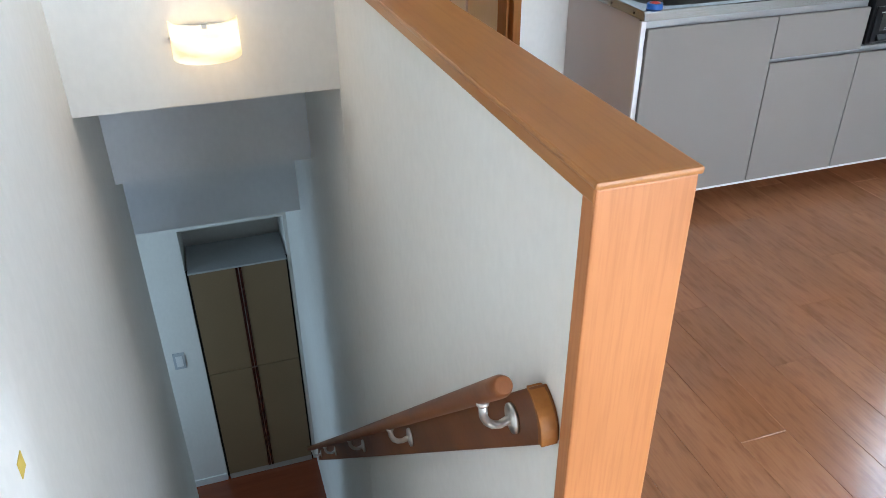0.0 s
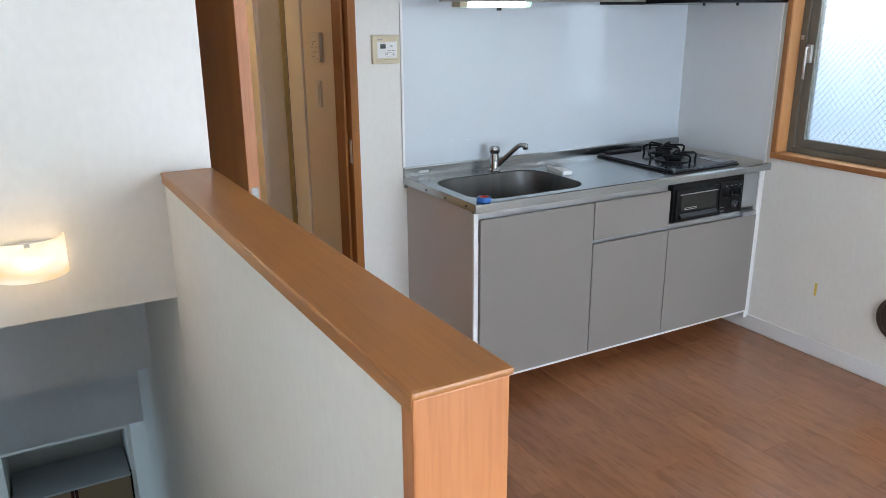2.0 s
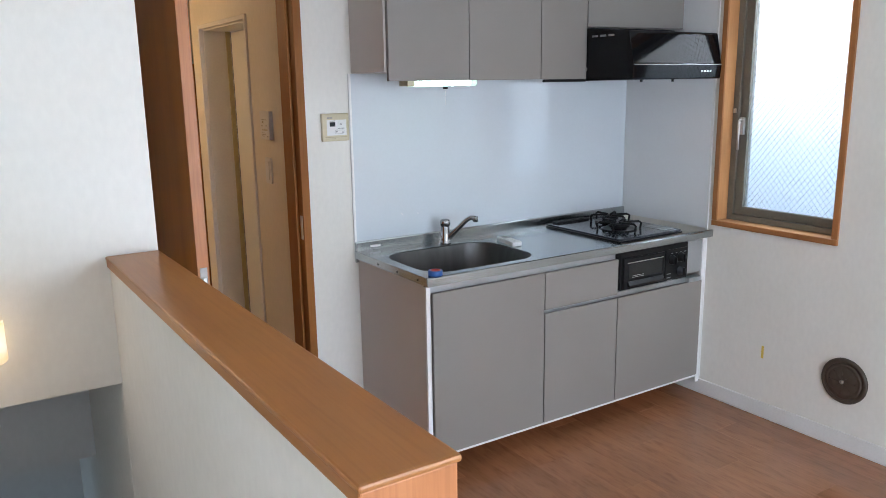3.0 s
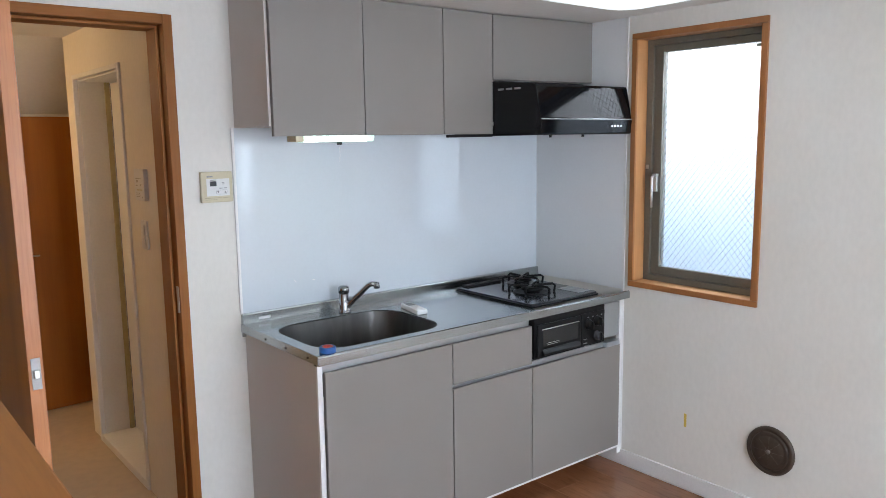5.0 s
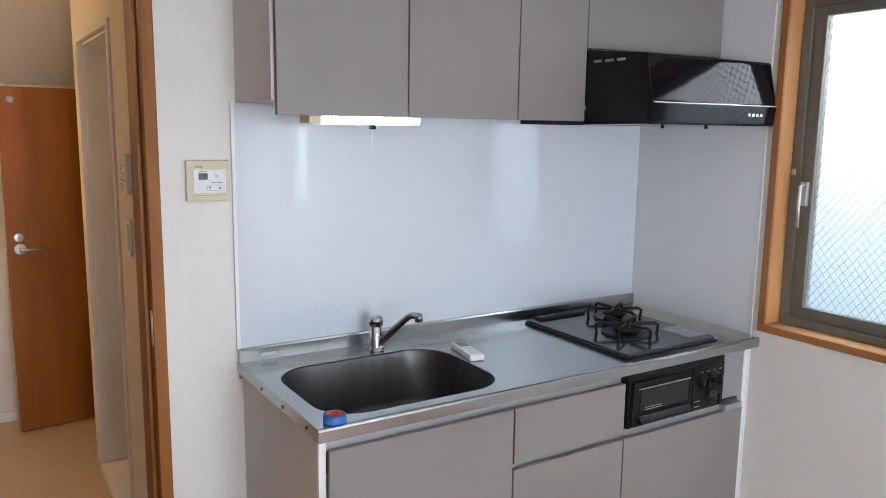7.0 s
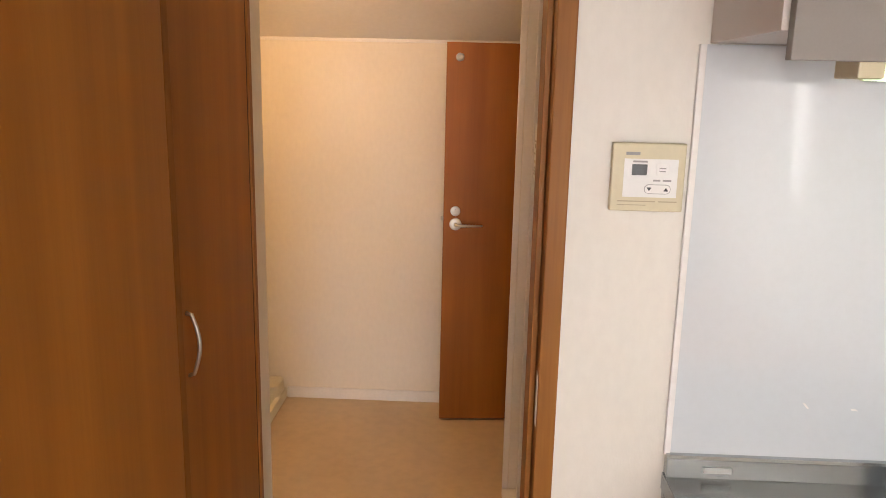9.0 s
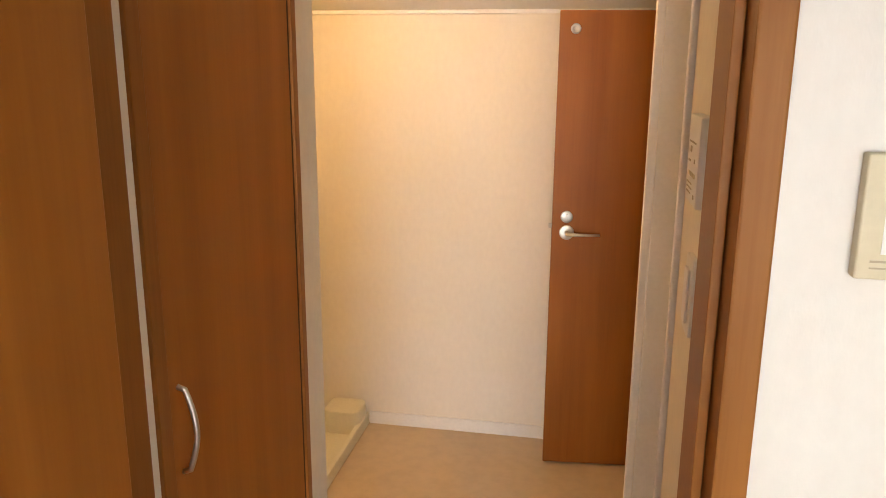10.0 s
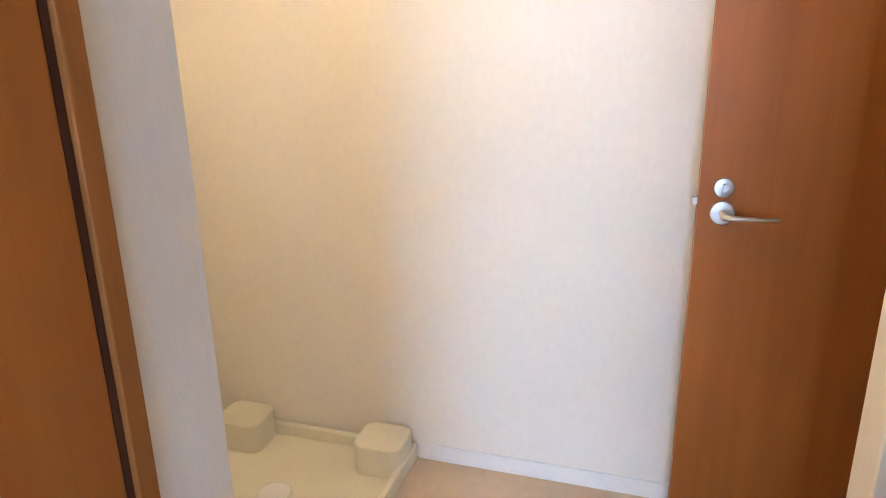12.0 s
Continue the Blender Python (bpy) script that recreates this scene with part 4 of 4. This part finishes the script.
lathe("cover", [(0.080, 0.002), (0.080, 0.010), (0.070, 0.016), (0.066, 0.013), (0.062, 0.016), (0.030, 0.019), (0.012, 0.019), (0.0, 0.019)], VENTM, (XR, -1.310, 0.301), (-1, 0, 0), 48, vent)
lathe("knob", [(0.009, 0.018), (0.009, 0.024), (0.006, 0.027), (0, 0.027)], worn("grey brown plastic", (0.20, 0.17, 0.15), 0.4), (XR, -1.310, 0.301), (-1, 0, 0), 20, vent)
bm = bmesh.new()
for k in range(8):
    a = 2 * math.pi * k / 8
    add_tube(bm, [(XR - 0.0195, -1.310 + 0.014 * math.cos(a), 0.301 + 0.014 * math.sin(a)), (XR - 0.0165, -1.310 + 0.060 * math.cos(a), 0.301 + 0.060 * math.sin(a))], 0.0012, 5)
finish(bm, "rib", VENTM, vent)
tagged(box("tape_strip", XR - 0.0012, XR - 0.0002, -0.922, -0.910, 0.284, 0.344, YELLOW), "short strip of yellow tape on the wall", "tape")
tagged(box("tape_strip", XL + 0.0002, XL + 0.0012, -2.092, -2.066, 0.735, 0.762, YELLOW), "scrap of yellow tape on the stair wall", "tape")

# switches on the washroom wall
sw = group_root("bath_dryer_control", -0.217, 0.44, 1.39)
tagged(sw, "white wall control with printed labels", "control panel")
box("case", -0.235, -0.217, 0.352, 0.470, 1.325, 1.452, PLASTIC, sw, 0.003, 3)
PRINT = worn("faded print", (0.40, 0.36, 0.28), 0.6)
boxes("marking", [(-0.2358, -0.2348, 0.385, 0.452, 1.412, 1.4145), (-0.2358, -0.2348, 0.425, 0.440, 1.398, 1.407), (-0.2358, -0.2348, 0.432, 0.452, 1.384, 1.387), (-0.2358, -0.2348, 0.385, 0.393, 1.385, 1.391),
                  (-0.2358, -0.2348, 0.400, 0.452, 1.346, 1.348), (-0.2358, -0.2348, 0.410, 0.452, 1.339, 1.341), (-0.2358, -0.2348, 0.405, 0.452, 1.353, 1.355), (-0.2358, -0.2348, 0.372, 0.380, 1.336, 1.342)], PRINT, sw)
boxes("button", [(-0.2365, -0.2348, 0.376 + 0.018 * k, 0.386 + 0.018 * k, 1.365, 1.371) for k in range(4)], IVORY, sw)
sw2 = group_root("light_switch", -0.217, 0.425, 1.18)
tagged(sw2, "white wall light switch", "light switch")
prism("plate", rounded(0.388, 0.462, 1.122, 1.242, 0.010, 4), "x", -0.2255, -0.217, PLASTIC, sw2, 0.002)
box("rocker", -0.2300, -0.2256, 0.408, 0.442, 1.140, 1.224, WHITE, sw2, 0.002)
sw3 = group_root("light_switch", -1.905, 1.09, -1.48)
tagged(sw3, "white wall light switch", "light switch")
box("plate", -1.940, -1.870, 1.082, 1.090, -1.54, -1.42, worn("grey switch plate", (0.50, 0.52, 0.54), 0.45), sw3, 0.003)
box("rocker", -1.925, -1.885, 1.078, 1.0818, -1.52, -1.44, WHITE, sw3, 0.002)

# ---- stair wall lamp ----
wl = group_root("wall_lamp", -1.475, YLAMP, 1.0)
tagged(wl, "lit curved frosted glass wall lamp", "wall lamp")
bm = bmesh.new()
LZ0, LZ1, LX, LR = 0.957, 1.047, -1.475, 0.080
for front in ([],):
    for k in range(17):
        a = math.pi * k / 16
        x, y = LX - LR * math.cos(a), YLAMP - 0.012 - 0.075 * math.sin(a)
        xi, yi = LX - (LR - 0.004) * math.cos(a), YLAMP - 0.012 - 0.071 * math.sin(a)
        front.append([bm.verts.new((x, y, LZ0)), bm.verts.new((x, y, LZ1)), bm.verts.new((xi, yi, LZ1)), bm.verts.new((xi, yi, LZ0))])
    for a, b in zip(front, front[1:]):
        for k in range(4):
            f = bm.faces.new((a[k], a[(k + 1) % 4], b[(k + 1) % 4], b[k]))
            f.smooth = k in (0, 2)
shade = finish(bm, "shade", LAMPSHADE, wl)
shade.visible_shadow = False
box("back_plate", LX - 0.05, LX + 0.05, YLAMP - 0.012, YLAMP, 0.972, 1.032, WHITE, wl, 0.003)
boxes("clip", [(LX - 0.006, LX + 0.006, YLAMP - 0.092, YLAMP - 0.086, LZ1 - 0.006, LZ1 + 0.004), (LX - LR - 0.004, LX - LR + 0.004, YLAMP - 0.018, YLAMP, 0.996, 1.006)], SILVER, wl, 0.001)
cl = group_root("ceiling_lamp", -1.25, 1.36, 2.05)
tagged(cl, "lit round ceiling lamp of the washroom", "ceiling lamp")
lathe("diffuser", [(0.12, 0.0), (0.12, -0.03), (0.10, -0.06), (0.05, -0.075), (0, -0.08)], WASHLAMP, (-1.25, 1.36, 2.089), (0, 0, 1), 32, cl).visible_shadow = False
lathe("base", [(0, 0), (0.125, 0.0), (0.125, -0.012), (0.118, -0.014), (0, -0.014)], WHITE, (-1.25, 1.36, 2.09), (0, 0, 1), 32, cl)

rl = group_root("ceiling_lamp", 0.95, -1.13, CEILZ - 0.05)
tagged(rl, "lit white rounded-square ceiling lamp of the living room", "ceiling lamp")
prism("cover", rounded(0.65, 1.25, -1.43, -0.83, 0.09, 6), "z", CEILZ - 0.046, CEILZ - 0.012, ROOMLAMP, rl, 0.008)
prism("base", rounded(0.68, 1.22, -1.40, -0.86, 0.07, 6), "z", CEILZ - 0.012, CEILZ, WHITE, rl)

# ---- handrail ----
hr = group_root("handrail", XH0, -2.2, 0.7)
tagged(hr, "brown wooden handrail on silver brackets and a backing board", "handrail")
SL = -0.993
XHR = -1.150


def railz(y, lift=0.0):
    return 0.80 + lift + SL * (y + 2.27)


end = [(-2.292 + 0.047 * (k / 8) ** 1.8, railz(-2.292 + 0.047 * (k / 8) ** 1.8, -0.042 + 0.104 * k / 8)) for k in range(9)]
prism("backing_board", end + [(0.80, railz(0.80, 0.062)), (0.80, railz(0.80, -0.042))], "x", XHR - 0.018, XHR + 0.008, RAILW, hr, 0.002)
prism("board_end", [(y - 0.004, z - 0.001) for y, z in end] + [(y + 0.007, z - 0.002) for y, z in end[::-1]], "x", XHR - 0.0195, XHR + 0.004, FRAMEW, hr, 0.002)
rx = XHR - 0.070
tube("rail", [(rx, -2.284, railz(-2.284, 0.073)), (rx, -2.281, railz(-2.281, 0.073)), (rx, -2.274, railz(-2.274, 0.073)), (rx, -2.262, railz(-2.262, 0.073)), (rx, -1.0, railz(-1.0, 0.073)), (rx, 0.8, railz(0.8, 0.082))], [0.0105, 0.0130, 0.0148, 0.0150, 0.0150, 0.0150], RAILW, hr, 20)
for y in (-2.205, -1.633, -0.98, -0.151, 0.60):
    z = railz(y, 0.014)
    up = railz(y - 0.012, 0.062)
    lathe("rose", [(0, 0), (0.022, 0), (0.022, 0.005), (0.010, 0.008), (0, 0.008)], SILVER, (XHR - 0.018, y, z), (-1, 0, 0), 20, hr)
    arc = [(XHR - 0.026, y, z - 0.001), (XHR - 0.040, y - 0.003, z - 0.003), (XHR - 0.052, y - 0.006, z + 0.003), (XHR - 0.062, y - 0.009, z + 0.014), (XHR - 0.068, y - 0.011, z + 0.028)]
    tube("bracket", [(XHR - 0.018, y, z)] + arc + [(rx, y - 0.012, up)], [0.0075, 0.0065, 0.006, 0.006, 0.006, 0.006, 0.0065], SILVER, hr, 12)
    lathe("collar", [(0.0066, 0.0), (0.0085, 0.002), (0.0095, 0.008), (0.0, 0.008)], SILVER, (rx, y - 0.012, up - 0.012), (0, 0, 1), 16, hr)

# ---- stairs ----
st = group_root("staircase", -1.48, -1.2, LOW)
structure(st, "dark red-brown wooden stairs going down", "staircase")
NS = 12
RISE, RUN, YS = -LOW / (NS + 1), 0.212, -2.45
for k in range(NS):
    zt = -RISE * (k + 1)
    box("tread", XL + 0.001, XH0 - 0.001, YS + RUN * k - 0.012, YS + RUN * (k + 1) + 0.01, zt - 0.03, zt, TREADW, st, 0.004)
    box("riser", XL + 0.001, XH0 - 0.001, YS + RUN * k, YS + RUN * k + 0.012, zt + 0.0, zt + RISE - 0.031 if k else -0.02, TREADW, st)
box("riser", XL + 0.001, XH0 - 0.001, YS + RUN * NS, YS + RUN * NS + 0.012, LOW, LOW + RISE - 0.031, TREADW, st)
structure(box("floor_landing_edge", XL, XH0, YS - 0.02, YS - 0.001, -0.06, 0.0, CHERRY_CAP, bev=0.004), "wooden nosing at the top of the stairs", "trim")
structure(box("wall_under_landing", XL, XH0, YS - 0.15, YS - 0.02, LOW, -0.061, WALL), "wall under the landing", "wall")

# ---- shoe cabinet in the lower hall ----
sc = group_root("shoe_cabinet", -1.47, 1.25, LOW)
tagged(sc, "tall brown laminate shoe cabinet with dark centre pulls", "shoe cabinet")
SX, EX, FYc, ZT = -1.752, -1.190, 1.078, -0.872
box("body", SX, EX, FYc + 0.02, 1.40, LOW + 0.05, ZT - 0.012, SHOE, sc)
box("top", SX - 0.004, EX + 0.004, FYc - 0.004, 1.41, ZT - 0.012, ZT, SHOETOP, sc, 0.002)
box("plinth", SX, EX, FYc + 0.006, 1.40, LOW, LOW + 0.045, worn("pale plinth", (0.45, 0.40, 0.35), 0.4), sc)
mid, zm = (SX + EX) / 2, LOW + 0.92
for (a, b) in ((SX, mid - 0.018), (mid + 0.018, EX)):
    box("door", a, b, FYc, FYc + 0.018, LOW + 0.05, zm - 0.002, SHOE, sc, 0.001)
    box("door", a, b, FYc, FYc + 0.018, zm + 0.002, ZT - 0.014, SHOE, sc, 0.001)
boxes("pull", [(mid - 0.0175, mid - 0.003, FYc - 0.004, FYc + 0.017, LOW + 0.05, zm - 0.004), (mid + 0.003, mid + 0.0175, FYc - 0.004, FYc + 0.017, LOW + 0.05, zm - 0.004),
               (mid - 0.0175, mid - 0.003, FYc - 0.004, FYc + 0.017, zm + 0.004, ZT - 0.014), (mid + 0.003, mid + 0.0175, FYc - 0.004, FYc + 0.017, zm + 0.004, ZT - 0.014)], MIRRORB, sc, 0.002)
boxes("pull_line", [(mid - 0.002, mid + 0.002, FYc - 0.002, FYc + 0.016, LOW + 0.05, ZT - 0.014), (mid - 0.017, mid + 0.017, FYc - 0.005, FYc - 0.004, zm - 0.003, zm + 0.003)], SILVER, sc)
# near-black sheets stand for the shade on both sides of the cabinet
structure(boxes("recess_gap", [(-1.767, SX - 0.001, FYc + 0.03, FYc + 0.04, LOW, ZT + 0.0), (EX + 0.001, -1.179, FYc + 0.03, FYc + 0.04, LOW, ZT)], SHADOWGAP), "dark sheet painted as the shade beside the shoe cabinet", "gap")

# ---- washing machine tray ----
pan = group_root("washing_machine_tray", -1.58, 1.90, 0)
tagged(pan, "cream plastic washing machine tray with raised corner blocks", "washing machine tray")
PX0, PX1, PY0, PY1 = -1.910, -1.262, 1.575, 2.226
boxes("base", [(PX0 + 0.012, PX1 - 0.012, PY0 + 0.012, PY1 - 0.012, 0.0, 0.014)], PANM, pan)
boxes("rim", [(PX0, PX1, PY0, PY0 + 0.022, 0.0, 0.055), (PX0, PX1, PY1 - 0.022, PY1, 0.0, 0.055), (PX0, PX0 + 0.022, PY0 + 0.022, PY1 - 0.022, 0.0, 0.055), (PX1 - 0.022, PX1, PY0 + 0.022, PY1 - 0.022, 0.0, 0.055)], PANM, pan, 0.006)
for bx, by in ((PX1 - 0.160, PY1 - 0.150), (PX0 + 0.006, PY1 - 0.150), (PX0 + 0.006, PY0 + 0.006)):
    prism("corner_block", rounded(bx, bx + 0.154, by, by + 0.146, 0.035, 5), "z", 0.012, 0.112, PANM, pan, 0.006)
lathe("drain", [(0.05, 0.0), (0.05, 0.006), (0.04, 0.006), (0.035, 0.001), (0, 0.001)], PLASTIC, (-1.60, 1.92, 0.014), (0, 0, 1), 24, pan)

# ---- floor planks of the living room ----
floor = structure(boxes("floor", [(XH1, XR, BACKY, 0.0, -0.1, -0.008), (XL, XH1, BACKY, YS - 0.02, -0.1, -0.008)], GROUT), "orange-brown wooden plank floor", "floor")
PW, PL = 0.1465, 0.91
plank_meshes = {}


def plank(x0, x1, y0, y1):
    key = (round(x1 - x0, 4), round(y1 - y0, 4))
    if key not in plank_meshes:
        b = bmesh.new()
        w, l = key
        bmesh.ops.create_cube(b, size=1, matrix=Matrix.Translation((w / 2, l / 2, -0.004)) @ Matrix.Diagonal((w, l, 0.008, 1)))
        top = [e for e in b.edges if all(v.co.z > -0.001 for v in e.verts)]
        bmesh.ops.bevel(b, geom=top, offset=0.0009, segments=1, affect="EDGES")
        me = bpy.data.meshes.new("plank")
        b.to_mesh(me)
        b.free()
        me.materials.append(PLANK)
        plank_meshes[key] = me
    ob = new("plank", plank_meshes[key])
    ob.parent = floor
    ob.location = (x0, y0, 0.0)


rnd = random.Random(4)
x, row = 0.002 - 8 * PW, 0
while x < XR - 0.012:
    xe = min(x + PW, XR - 0.010)
    x = max(x, XH1 + 0.001)
    y = BACKY + 0.002 - PL * ((row * 0.37) % 1.0)
    while y < -0.02:
        ya, yb = max(y, BACKY + 0.002), min(y + PL - 0.0006, -0.012)
        if yb - ya > 0.02:
            plank(x, xe - 0.0006, ya, yb)
        y += PL
    x, row = xe if xe < XR - 0.011 else XR, row + 1
x, row = XL + 0.002, 0
while x < XH1 - 0.01:
    xe = min(x + PW, XH1 - 0.001)
    y = BACKY + 0.002 - PL * ((row * 0.43) % 1.0)
    while y < YS - 0.03:
        ya, yb = max(y, BACKY + 0.002), min(y + PL - 0.0006, YS - 0.021)
        if yb - ya > 0.02:
            plank(x, xe - 0.0006, ya, yb)
        y += PL
    x, row = x + PW, row + 1
